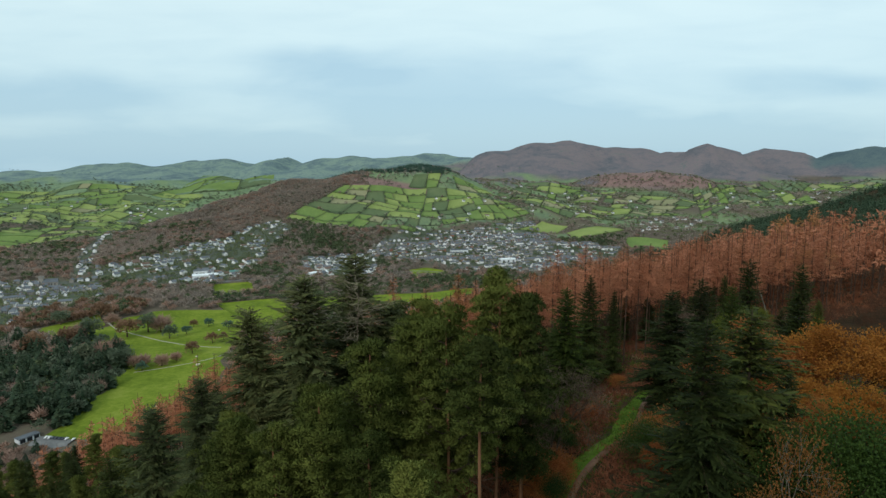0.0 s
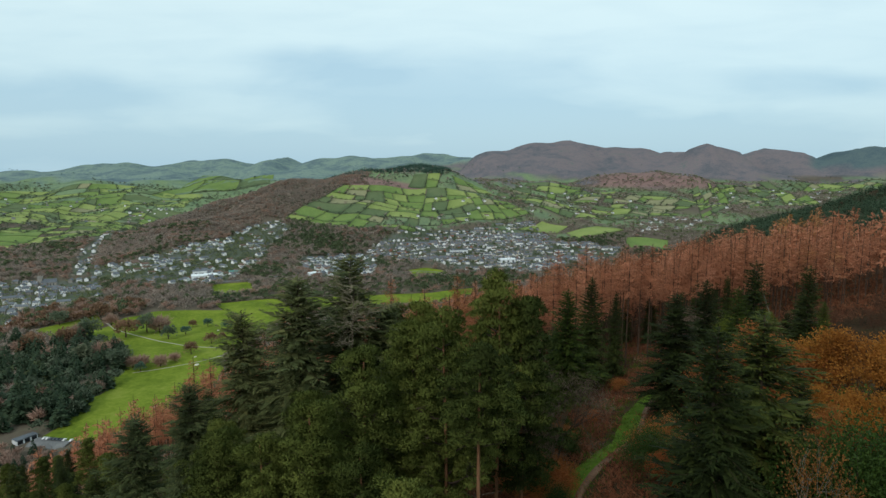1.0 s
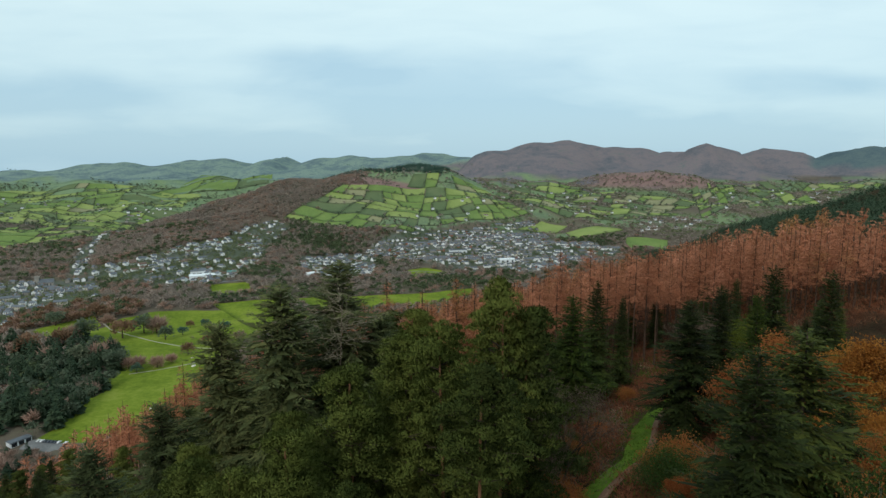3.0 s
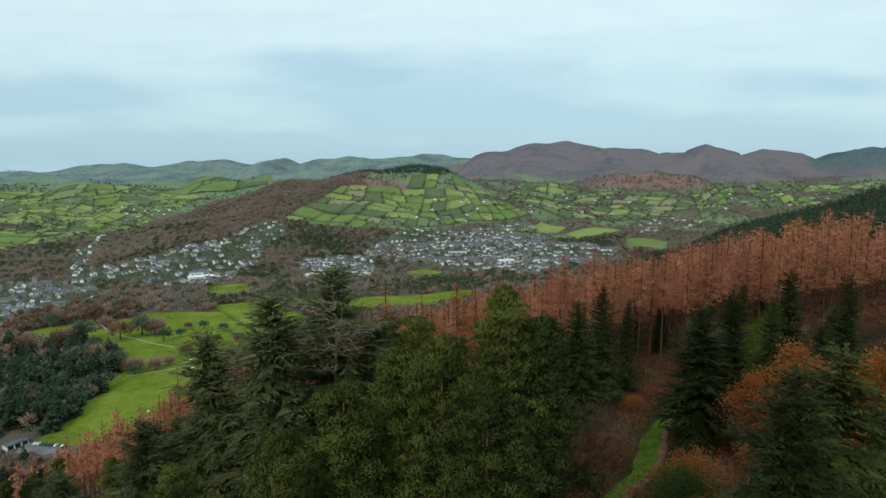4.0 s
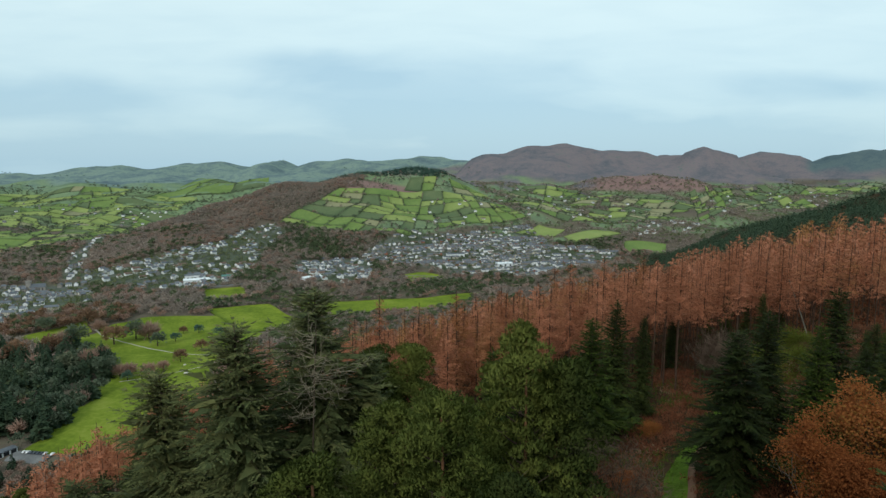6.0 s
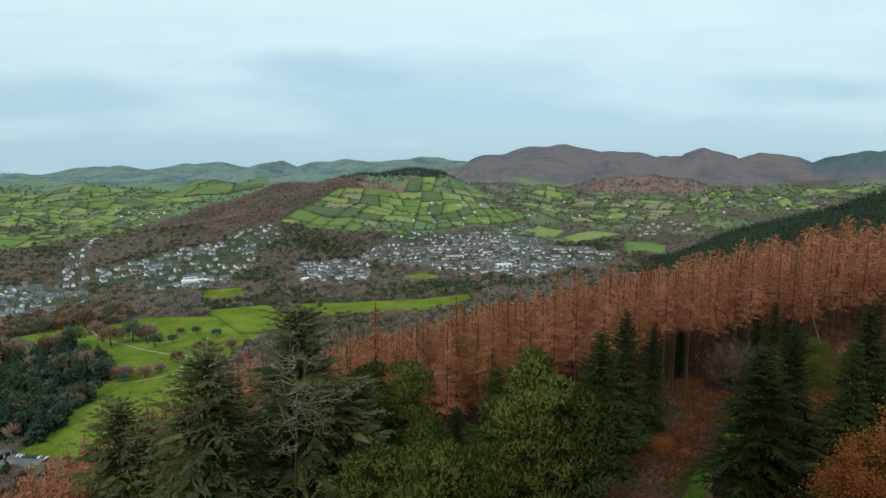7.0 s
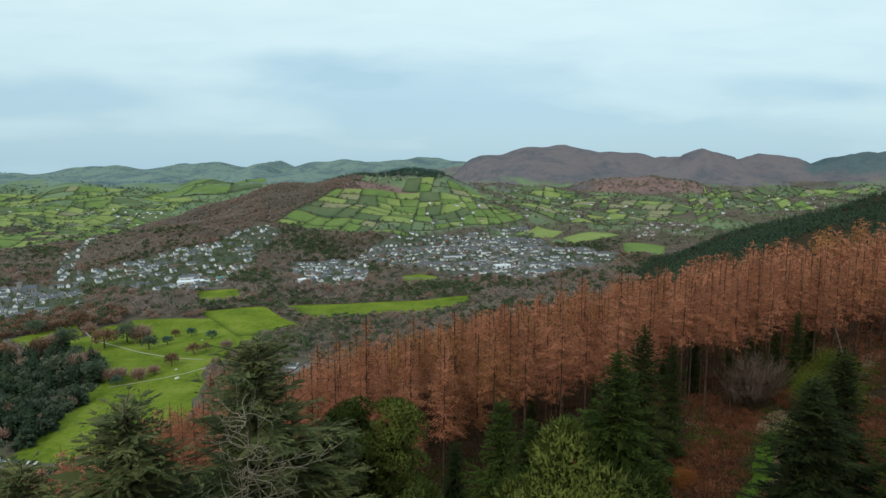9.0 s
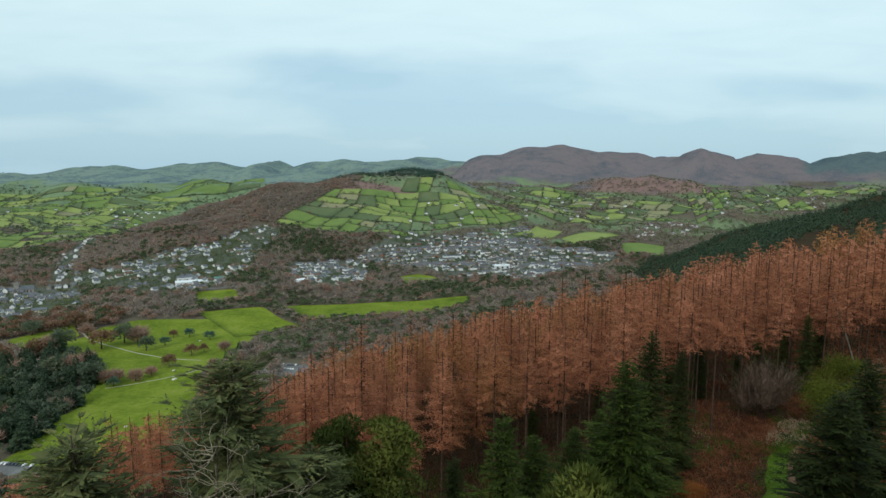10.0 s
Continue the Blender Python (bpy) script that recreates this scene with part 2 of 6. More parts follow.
M["render_white"] = surface("white_render", [(0.6264, 0.6264, 0.6156), (0.756, 0.756, 0.7452), (0.864, 0.864, 0.8532)], 4, 0.6, relief=0.05, per_object=0.15)
M["render_cream"] = surface("cream_render", [(0.4, 0.37, 0.3), (0.5, 0.46, 0.38), (0.58, 0.55, 0.46)], 4, 0.6, relief=0.05, per_object=0.15)
M["stone_wall"] = surface("grey_stone", [(0.17, 0.16, 0.145), (0.26, 0.245, 0.22), (0.34, 0.32, 0.29)], 3, 0.4, relief=0.3, per_object=0.15)
M["brick_wall"] = surface("red_brick", [(0.20, 0.09, 0.06), (0.28, 0.13, 0.09), (0.34, 0.18, 0.13)], 3, 0.4, relief=0.2, per_object=0.15)
M["slate"] = surface("slate_roof", [(0.080, 0.090, 0.102), (0.120, 0.133, 0.148), (0.185, 0.200, 0.216)], 5, 0.5, rough=0.75, relief=0.2, per_object=0.2)
M["brown_tile"] = surface("brown_tile_roof", [(0.10, 0.07, 0.055), (0.15, 0.105, 0.085), (0.20, 0.15, 0.13)], 5, 0.5, rough=0.7, relief=0.2, per_object=0.2)
M["metal_white"] = surface("white_sheet_metal", [(0.62, 0.65, 0.66), (0.74, 0.76, 0.77)], 6, 0.7, rough=0.5, relief=0.05)
M["metal_green"] = surface("green_sheet_metal", [(0.02, 0.16, 0.13), (0.03, 0.21, 0.17)], 6, 0.7, rough=0.5, relief=0.05)
M["glass_dark"] = surface("window_glass", [(0.015, 0.018, 0.022), (0.03, 0.035, 0.04)], 2, 0.5, rough=0.12, relief=0.0)
M["car_paint"] = surface("car_paint_light", [(0.6, 0.6, 0.6), (0.7, 0.7, 0.7)], 3, 0.5, rough=0.3, relief=0.0)
M["car_dark"] = surface("car_paint_dark", [(0.03, 0.04, 0.06), (0.06, 0.07, 0.09)], 3, 0.5, rough=0.3, relief=0.0)
M["tyre"] = surface("tyre_rubber", [(0.015, 0.015, 0.015), (0.03, 0.03, 0.03)], 1, 0.2, relief=0.0)

# ---- the lie of the land: valley floor, near hillside, wooded ridge, far hills ----
def line_hill(x, y, low, crest, width):
    """Height to add to `low` for a hill along a crest of (x, y, z) points."""
    best = np.zeros_like(x)
    for (ax, ay, az), (bx, by, bz) in zip(crest, crest[1:]):
        dx, dy = bx - ax, by - ay
        s = np.clip(((x - ax) * dx + (y - ay) * dy) / (dx * dx + dy * dy), 0, 1)
        d = np.hypot(x - ax - s * dx, y - ay - s * dy)
        rise = np.maximum(az + s * (bz - az) - low, 0) * np.exp(-((d / width) ** 1.7))
        best = np.maximum(best, rise)
    return best


RIDGE = [(-930, 1630, -60), (-860, 1740, -22), (-730, 2010, 62), (-400, 2300, 146), (-130, 2450, 164), (60, 2620, 120)]
# crest lines of the far hills as (x, z), each along its own y
FAR_RANGE = [(-3785, 48), (-3280, 77), (-3069, 144), (-2859, 148), (-2733, 157), (-2648, 167), (-2439, 183), (-2272, 189), (-2022, 173), (-1854, 214), (-1624, 211),
        (-1479, 203), (-1354, 180), (-1187, 248), (-1062, 183), (-937, 209), (-645, 242), (-396, 244), (-146, 257), (62, 232), (228, 241), (395, 147), (605, 64)]
HEATH = [(-300, 39), (-18, 102), (105, 145), (192, 222), (262, 253), (332, 262), (385, 270), (472, 302), (611, 319), (715, 323), (803, 328),
        (891, 290), (1101, 278), (1276, 278), (1452, 250), (1627, 213), (1802, 213), (1907, 252), (2028, 294), (2151, 275), (2260, 175), (2333, 137), (2514, 74)]
KNOB = [(1256, 94), (1318, 158), (1358, 200), (1412, 265), (1459, 284), (1507, 297),
        (1556, 282), (1606, 282), (1688, 262), (1755, 181), (1824, 136), (1909, 78)]
FIR_HILL = [(1960, 94), (2036, 139), (2081, 164), (2174, 192),
        (2267, 249), (2407, 296), (2481, 298), (2737, 311), (3207, 338)]
WAVES = [(math.cos(a), math.sin(a), w, p) for a, w, p in ((0.3, 310, 0.2), (1.4, 230, 1.9), (2.2, 420, 4.0), (2.9, 170, 0.7), (0.9, 540, 5.1), (1.9, 130, 2.6))]


def ridge_width(x, y):
    """The wooded ridge falls steeply to the northern plain and gently to the town."""
    return np.interp(((x + 930) * 670 - (y - 1630) * 530) / 854, (0, 120), (170, 400))


def range_hill(x, y, low, crest, y0, front, back):
    """Height to add to `low` for a range whose crest runs along y0, with its own slopes before and behind."""
    top = np.interp(x, [p[0] for p in crest], [p[1] for p in crest])
    d = np.where(y < y0, (y0 - y) / front, (y - y0) / back)
    return np.maximum(top - low, 0) * np.exp(-(d ** 1.7))


def foot(y):
    """Where the near hillside meets the valley floor."""
    return np.interp(y, (-1500, -400, 0, 250, 436, 700, 900, 1100, 1250, 1350, 1500, 2000), (-900, -600, -420, -290, -130, 60, 200, 350, 423, 452, 520, 800))


def height(x, y):
    x, y = np.asarray(x, float), np.asarray(y, float)
    west = np.clip((-0.05 - x / np.maximum(np.abs(y), 1)) / 0.30, 0, 1)
    low_e = np.interp(y, (0, 1250, 1500, 1800, 2200, 2700, 3300, 4300, 5200), (-60, -60, -54, -28, 10, 50, 88, 140, 110))
    low_w = np.interp(y, (0, 1500, 1750, 2300, 3300, 4300, 5200), (-60, -58, -50, -34, 55, 130, 90))
    low = low_e + (low_w - low_e) * west
    z = low + line_hill(x, y, low, RIDGE, ridge_width(x, y))
    for crest, y0, front, back in ((FAR_RANGE, 4450, 500, 500), (HEATH, 3750, 430, 500), (KNOB, 3480, 210, 320), (FIR_HILL, 3400, 330, 500)):
        z = z + range_hill(x, y, z, crest, y0, front, back)
    z = z + 62 * np.exp(-(((x - 1000) / 260) ** 2 + ((y - 2900) / 190) ** 2))
    d = np.maximum(x - foot(y), 0)
    steep = np.interp(y, (-1500, -400, 74, 350, 700, 1050, 1400, 1600, 1850), (330, 280, 220, 190, 190, 190, 130, 60, 0))
    z = z + steep * (1 - np.exp(-((d / 220) ** 1.3)))
    z = z + 0.14 * np.maximum(d - 385, 0) * np.interp(y, (700, 1000, 1500, 1900), (0, 1, 1, 0))
    z = z + np.clip((x - 110) * 0.15, -5, 24) * np.exp(-(((y - 300) / 130) ** 2))
    far = np.clip((np.hypot(x, y) - 150) / 2500, 0, 1)
    wave = sum(np.sin((x * c + y * s) / w * 6.283 + p) * w for c, s, w, p in WAVES) / 540
    return z + wave * (0.3 + 9 * far)


def ground_z(x, y):
    return float(height(x, y))


# ---- mesh helpers ----
def fast_mesh(name, verts, faces, mats, index=None, smooth=False, normals=None):
    """A mesh from numpy arrays; all faces have as many corners as `faces` has columns."""
    me = bpy.data.meshes.new(name)
    verts, faces = np.asarray(verts, np.float32), np.asarray(faces, np.int32)
    if normals is not None:     # leaves shade with the roundness of their crown
        normals = np.asarray(normals, np.float32)
        a, b, c = verts[faces[:, 0]], verts[faces[:, 1]], verts[faces[:, 2]]
        back = np.einsum("ij,ij->i", np.cross(b - a, c - a), normals[faces[:, 0]]) < 0
        faces = np.where(back[:, None], faces[:, ::-1], faces)
        smooth = True
    n, k = faces.shape
    me.vertices.add(len(verts))
    me.vertices.foreach_set("co", verts.ravel())
    me.loops.add(n * k)
    me.loops.foreach_set("vertex_index", faces.ravel())
    me.polygons.add(n)
    me.polygons.foreach_set("loop_start", np.arange(0, n * k, k, dtype=np.int32))
    for m in mats:
        me.materials.append(m)
    if index is not None:
        me.polygons.foreach_set("material_index", np.asarray(index, np.int32))
    me.polygons.foreach_set("use_smooth", np.full(n, smooth))
    me.update(calc_edges=True)
    if normals is not None:
        me.normals_split_custom_set_from_vertices(normals)
    return me


def under(name, me, parent, label=""):
    """Link a mesh as a part of a thing."""
    ob = new(name, me)
    ob.parent = parent
    return tagged(ob, label) if label else ob


def inside(poly, x, y):
    hit = np.zeros(np.shape(x), bool)
    for (ax, ay), (bx, by) in zip(poly, poly[1:] + poly[:1]):
        cut = ((ay > y) != (by > y)) & (x < (bx - ax) * (y - ay) / ((by - ay) or 1e-9) + ax)
        hit ^= cut
    return hit


# ---- plan outlines of the settlements ----
TOWN = [(-206, 1560), (-160, 1640), (-75, 1735), (76, 1765), (230, 1900), (289, 1940), (300, 1800), (330, 1690), (480, 1600), (460, 1530), (271, 1327), (100, 1318), (10, 1325), (-100, 1420)]
HILL_VILLAGE = [(-770, 1274), (-697, 1339), (-628, 1515), (-560, 1730), (-507, 1830), (-440, 1734), (-440, 1536), (-414, 1334), (-434, 1165), (-534, 1150), (-722, 1208)]
SOUTH_VILLAGE = [(-880, 1120), (-805, 1190), (-715, 1215), (-640, 1110), (-580, 1000), (-640, 900), (-575, 770), (-640, 742), (-800, 900)]
NORTH_ROAD = [(-776, 1224), (-940, 1534), (-1070, 1960), (-1010, 1900), (-889, 1521), (-745, 1231)]
MIDDLE = [(-349, 1440), (-250, 1530), (-175, 1530), (-138, 1205), (-231, 1165), (-296, 1252)]
BUILT = [TOWN, HILL_VILLAGE, SOUTH_VILLAGE, MIDDLE, NORTH_ROAD]

HILL_TRACT = [(-490, 1815), (-345, 2095), (-130, 2290), (110, 2300), (190, 2180), (290, 1990), (-75, 1720)]

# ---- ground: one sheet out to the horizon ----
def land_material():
    """Soil and plant cover that change from valley scrub to pasture, heather, bracken and forest floor; distant ones
    carry painted haze.
    """
    m, t, b = fresh("land_cover_hazed")
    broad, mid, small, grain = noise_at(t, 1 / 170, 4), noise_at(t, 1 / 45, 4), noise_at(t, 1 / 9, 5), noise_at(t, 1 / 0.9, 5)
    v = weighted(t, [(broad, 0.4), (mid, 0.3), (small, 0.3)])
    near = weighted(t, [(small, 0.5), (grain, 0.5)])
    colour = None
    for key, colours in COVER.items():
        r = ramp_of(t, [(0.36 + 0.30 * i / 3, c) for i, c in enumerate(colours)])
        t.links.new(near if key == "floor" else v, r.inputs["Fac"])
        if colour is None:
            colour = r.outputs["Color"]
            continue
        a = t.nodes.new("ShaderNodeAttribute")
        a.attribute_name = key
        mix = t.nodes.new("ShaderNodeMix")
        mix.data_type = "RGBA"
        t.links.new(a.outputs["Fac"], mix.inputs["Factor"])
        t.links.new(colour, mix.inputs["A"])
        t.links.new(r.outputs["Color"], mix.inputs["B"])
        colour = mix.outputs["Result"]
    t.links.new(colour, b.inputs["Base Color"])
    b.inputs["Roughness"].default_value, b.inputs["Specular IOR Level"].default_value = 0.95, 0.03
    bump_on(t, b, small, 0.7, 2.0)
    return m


COVER = {
    "scrub": ((0.075, 0.064, 0.052), (0.105, 0.085, 0.066), (0.115, 0.100, 0.070), (0.095, 0.110, 0.058)),
    "garden": ((0.055, 0.070, 0.046), (0.075, 0.092, 0.058), (0.115, 0.118, 0.108), (0.075, 0.105, 0.050)),
    # pasture to firs: grey-blue distance haze is mixed into the colours
    "pasture": ((0.090, 0.126, 0.088), (0.128, 0.182, 0.104), (0.168, 0.226, 0.112), (0.108, 0.130, 0.096)),
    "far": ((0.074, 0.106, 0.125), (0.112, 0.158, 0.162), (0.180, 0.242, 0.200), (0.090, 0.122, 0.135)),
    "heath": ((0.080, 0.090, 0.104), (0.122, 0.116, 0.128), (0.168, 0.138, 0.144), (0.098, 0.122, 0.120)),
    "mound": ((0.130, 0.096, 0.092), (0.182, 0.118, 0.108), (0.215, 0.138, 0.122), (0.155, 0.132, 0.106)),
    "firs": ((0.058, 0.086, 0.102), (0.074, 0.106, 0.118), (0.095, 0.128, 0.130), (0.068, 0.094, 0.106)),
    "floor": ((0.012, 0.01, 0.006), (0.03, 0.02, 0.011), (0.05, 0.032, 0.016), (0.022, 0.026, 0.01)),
}


def build_ground():
    front = np.radians(np.linspace(42, 138, 330))
    back = np.radians(np.linspace(138, 402, 70))[1:-1]
    ang = np.concatenate([front, back])
    rad = np.concatenate([np.geomspace(2.5, 900, 110), np.linspace(900, 3000, 100)[1:], np.geomspace(3000, 4980, 34)[1:]])
    na, nr = len(ang), len(rad)
    x = np.outer(rad, np.cos(ang)).ravel()
    y = np.outer(rad, np.sin(ang)).ravel()
    z = height(x, y)
    verts = np.vstack([np.column_stack([x, y, z]), [[0, 0, ground_z(0, 0)]]])
    i, j = np.meshgrid(np.arange(nr - 1), np.arange(na), indexing="ij")
    j2 = (j + 1) % na
    quads = np.stack([i * na + j, (i + 1) * na + j, (i + 1) * na + j2, i * na + j2], -1).reshape(-1, 4)
    vx, vy, vz = verts.T
    jig = 40 * (np.sin(vx / 61 + 2 * np.sin(vy / 83)) + np.sin(vy / 47 + vx / 120)) + 25 * np.sin(vx / 23 + vy / 29)

    def ease(a, b, v):
        t = np.clip((v - a) / (b - a), 0, 1)
        return t * t * (3 - 2 * t)

    built = np.zeros(len(vx), bool)
    for p in BUILT:
        built |= inside(p, vx, vy)
    cover = {
        "garden": built.astype(float),
        "pasture": np.maximum(ease(-60, 60, vy - 2250 - jig) * ease(80, -80, vx - 250 - 0.1 * vy), np.maximum(0.85 * inside(HILL_TRACT, vx, vy), ease(-25, 45, jig) * 0.9 * (vy > 1750) * (vx > 150) * (vy < 3100))),
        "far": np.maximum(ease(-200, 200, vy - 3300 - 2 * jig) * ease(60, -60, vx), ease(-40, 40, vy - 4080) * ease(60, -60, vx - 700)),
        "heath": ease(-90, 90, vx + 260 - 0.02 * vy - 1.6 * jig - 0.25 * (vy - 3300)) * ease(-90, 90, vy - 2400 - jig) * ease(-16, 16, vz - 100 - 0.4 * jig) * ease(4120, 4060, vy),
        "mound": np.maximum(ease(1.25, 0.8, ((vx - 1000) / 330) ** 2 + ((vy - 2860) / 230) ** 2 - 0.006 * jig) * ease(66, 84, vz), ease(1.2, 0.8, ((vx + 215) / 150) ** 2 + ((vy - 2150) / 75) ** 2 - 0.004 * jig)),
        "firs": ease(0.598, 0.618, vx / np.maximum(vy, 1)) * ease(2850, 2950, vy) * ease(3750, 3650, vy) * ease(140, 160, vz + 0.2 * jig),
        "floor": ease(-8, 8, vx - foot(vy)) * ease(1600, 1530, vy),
    }
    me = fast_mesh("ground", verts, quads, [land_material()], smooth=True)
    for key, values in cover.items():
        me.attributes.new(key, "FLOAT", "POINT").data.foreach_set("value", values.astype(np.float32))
    # close the tiny hub under the start of the path
    bm = bmesh.new()
    bm.from_mesh(me)
    bm.verts.ensure_lookup_table()
    hub = bm.verts[na * nr]
    for k in range(na):
        bm.faces.new((hub, bm.verts[k], bm.verts[(k + 1) % na]))
    bm.to_mesh(me)
    bm.free()
    tagged(new("ground", me), "rolling valley ground with woodland, pasture and heather hills tinted with haze", "ground", kind="structure")


build_ground()

# ---- fields and open grass, draped over the land ----
OPEN = []          # plan outlines that stay free of trees
HEDGES = []        # (ax, ay, bx, by)


def quad_patch(name, corners, material, n=7, lift=1.3, label="green pasture field behind hedgerows", wobble=0.0, category="field", kind="structure"):
    """A four-cornered sheet of grass that follows the land, with a skirt down into it."""
    (ax, ay), (bx, by), (cx, cy), (dx, dy) = corners
    u, v = np.meshgrid(np.linspace(0, 1, n), np.linspace(0, 1, n))
    x = (ax * (1 - u) + bx * u) * (1 - v) + (dx * (1 - u) + cx * u) * v
    y = (ay * (1 - u) + by * u) * (1 - v) + (dy * (1 - u) + cy * u) * v
    if wobble:
        x = x + wobble * np.sin(y / 17.0 + 1.3 * np.sin(y / 41.0))
        y = y + wobble * np.sin(x / 19.0 + 0.8 * np.sin(x / 37.0))
    x, y = x.ravel(), y.ravel()
    z = height(x, y) + lift
    i, j = np.meshgrid(np.arange(n - 1), np.arange(n - 1), indexing="ij")
    f = np.stack([i * n + j, i * n + j + 1, (i + 1) * n + j + 1, (i + 1) * n + j], -1).reshape(-1, 4)
    rim = np.concatenate([np.arange(n), n * np.arange(1, n) + n - 1, n * (n - 1) + np.arange(n - 2, -1, -1), n * np.arange(n - 2, 0, -1)])
    verts = np.column_stack([x, y, z])
    low = verts[rim] - [0, 0, lift + 1.5]
    k, m = np.arange(len(rim)), len(x)
    skirt = np.stack([rim, rim[(k + 1) % len(rim)], m + (k + 1) % len(rim), m + k], -1)
    me = fast_mesh(name, np.vstack([verts, low]), np.vstack([f, skirt]), [material], smooth=True)
    ob = tagged(new(name, me), label, category, kind=kind)
    OPEN.append(list(corners))
    return ob


rng = np.random.RandomState(5)
FIELD_WORDS = ["bright green meadow grass field edged with hedges", "green pasture field edged with dark hedges", "pale grazed green field edged with hedges",
               "dull green rough field edged with hedges", "pale straw-coloured stubble field edged with hedges"]


def patchwork(corners, long, wide, mix, gap=5.0, skip=0.1):
    """Cut a four-cornered tract into hedged fields."""
    a, b, c, d = [np.array(p, float) for p in corners]
    eu = (np.linalg.norm(b - a) + np.linalg.norm(c - d)) / 2
    ev = (np.linalg.norm(d - a) + np.linalg.norm(c - b)) / 2
    if eu > long * rng.uniform(0.8, 2.1) or ev > wide * rng.uniform(0.8, 2.1):
        s = 0.5 + rng.uniform(-0.2, 0.2)
        t = s + rng.uniform(-0.14, 0.14)
        if eu / long > ev / wide:
            p, q = a + (b - a) * s, d + (c - d) * t
            patchwork((a, p, q, d), long, wide, mix, gap, skip)
            patchwork((p, b, c, q), long, wide, mix, gap, skip)
        else:
            p, q = a + (d - a) * s, b + (c - b) * t
            patchwork((a, b, q, p), long, wide, mix, gap, skip)
            patchwork((p, q, c, d), long, wide, mix, gap, skip)
        return
    for p, q in ((a, b), (d, a)):
        HEDGES.append((*p, *q))
    if rng.rand() < skip:
        return
    mid = (a + b + c + d) / 4
    inner = [tuple(p + (mid - p) * min(0.3, gap / max(np.linalg.norm(p - mid), 1))) for p in (a, b, c, d)]
    k = rng.choice(5, p=mix)
    quad_patch("field", inner, GREENS[k], 5, 1.5, FIELD_WORDS[k])


HILL_MIX, PLAIN_MIX, DULL_MIX = (0.0, 0.46, 0.24, 0.18, 0.12), (0.01, 0.30, 0.45, 0.19, 0.05), (0.0, 0.25, 0.25, 0.35, 0.15)
# the hedged hillside above the town
patchwork(((-490, 1815), (-345, 2095), (-60, 2190), (-80, 1690)), 62, 74, HILL_MIX, 1.8, 0.10)
patchwork(((-75, 1760), (-60, 2190), (190, 2180), (290, 1990)), 70, 62, HILL_MIX, 1.8, 0.10)
patchwork(((-130, 2190), (-110, 2290), (110, 2300), (190, 2195)), 80, 60, DULL_MIX, 2, 0.2)
# beyond the town, up to the heather
patchwork(((190, 2200), (380, 2700), (780, 2700), (420, 1960)), 60, 62, DULL_MIX, 2, 0.34)
patchwork(((430, 1960), (800, 2690), (1110, 2500), (720, 1980)), 60, 62, DULL_MIX, 2, 0.46)
patchwork(((900, 2080), (1110, 2680), (1560, 2980), (1500, 2380)), 72, 66, DULL_MIX, 2, 0.30)
patchwork(((1560, 2500), (1560, 2980), (1960, 3080), (2200, 2900)), 80, 75, DULL_MIX, 2, 0.30)
# northern plain beyond the wooded ridge
patchwork(((-2400, 2050), (-2500, 2900), (-1600, 3150), (-1250, 2050)), 78, 120, PLAIN_MIX, 2.5, 0.24)
patchwork(((-1420, 2100), (-1500, 2950), (-1180, 2950), (-960, 1900)), 72, 105, PLAIN_MIX, 2.5, 0.18)
patchwork(((-1300, 1640), (-1500, 2050), (-1000, 2050), (-985, 1700)), 65, 105, PLAIN_MIX, 2.5, 0.15)
patchwork(((-1390, 2880), (-1390, 3480), (-1060, 3780), (-900, 3130)), 240, 170, (0, 0.5, 0.2, 0.3, 0), 4, 0.05)
# pastures on the valley floor
quad_patch("field", ((-392, 1000), (-290, 1012), (-200, 905), (-285, 860)), GREENS[0], 9, 0.9, "bright green riverside meadow between hedges", 2.0)
quad_patch("field", ((-258, 1020), (75, 1112), (30, 1010), (-195, 945)), GREENS[0], 11, 0.9, "bright green riverside meadow between hedges", 3.0)
quad_patch("field", ((-452, 1150), (-380, 1160), (-349, 1078), (-413, 1052)), GREENS[0], 7, 0.9, "small green field below the houses")
quad_patch("field", ((-82, 1296), (-39, 1318), (22, 1300), (-58, 1220)), GREENS[0], 7, 0.9, "small green field beside the town")
quad_patch("field", ((228, 1815), (322, 1945), (395, 1880), (345, 1815)), GREENS[2], 7, 1.2, "bright green field at the edge of town")
quad_patch("field", ((372, 1800), (486, 1865), (540, 1775), (372, 1712)), GREENS[2], 7, 1.2, "yellow-green field at the edge of town")
quad_patch("field", ((500, 1600), (520, 1700), (640, 1690), (600, 1590)), GREENS[1], 7, 1.2, "green field at the edge of town")
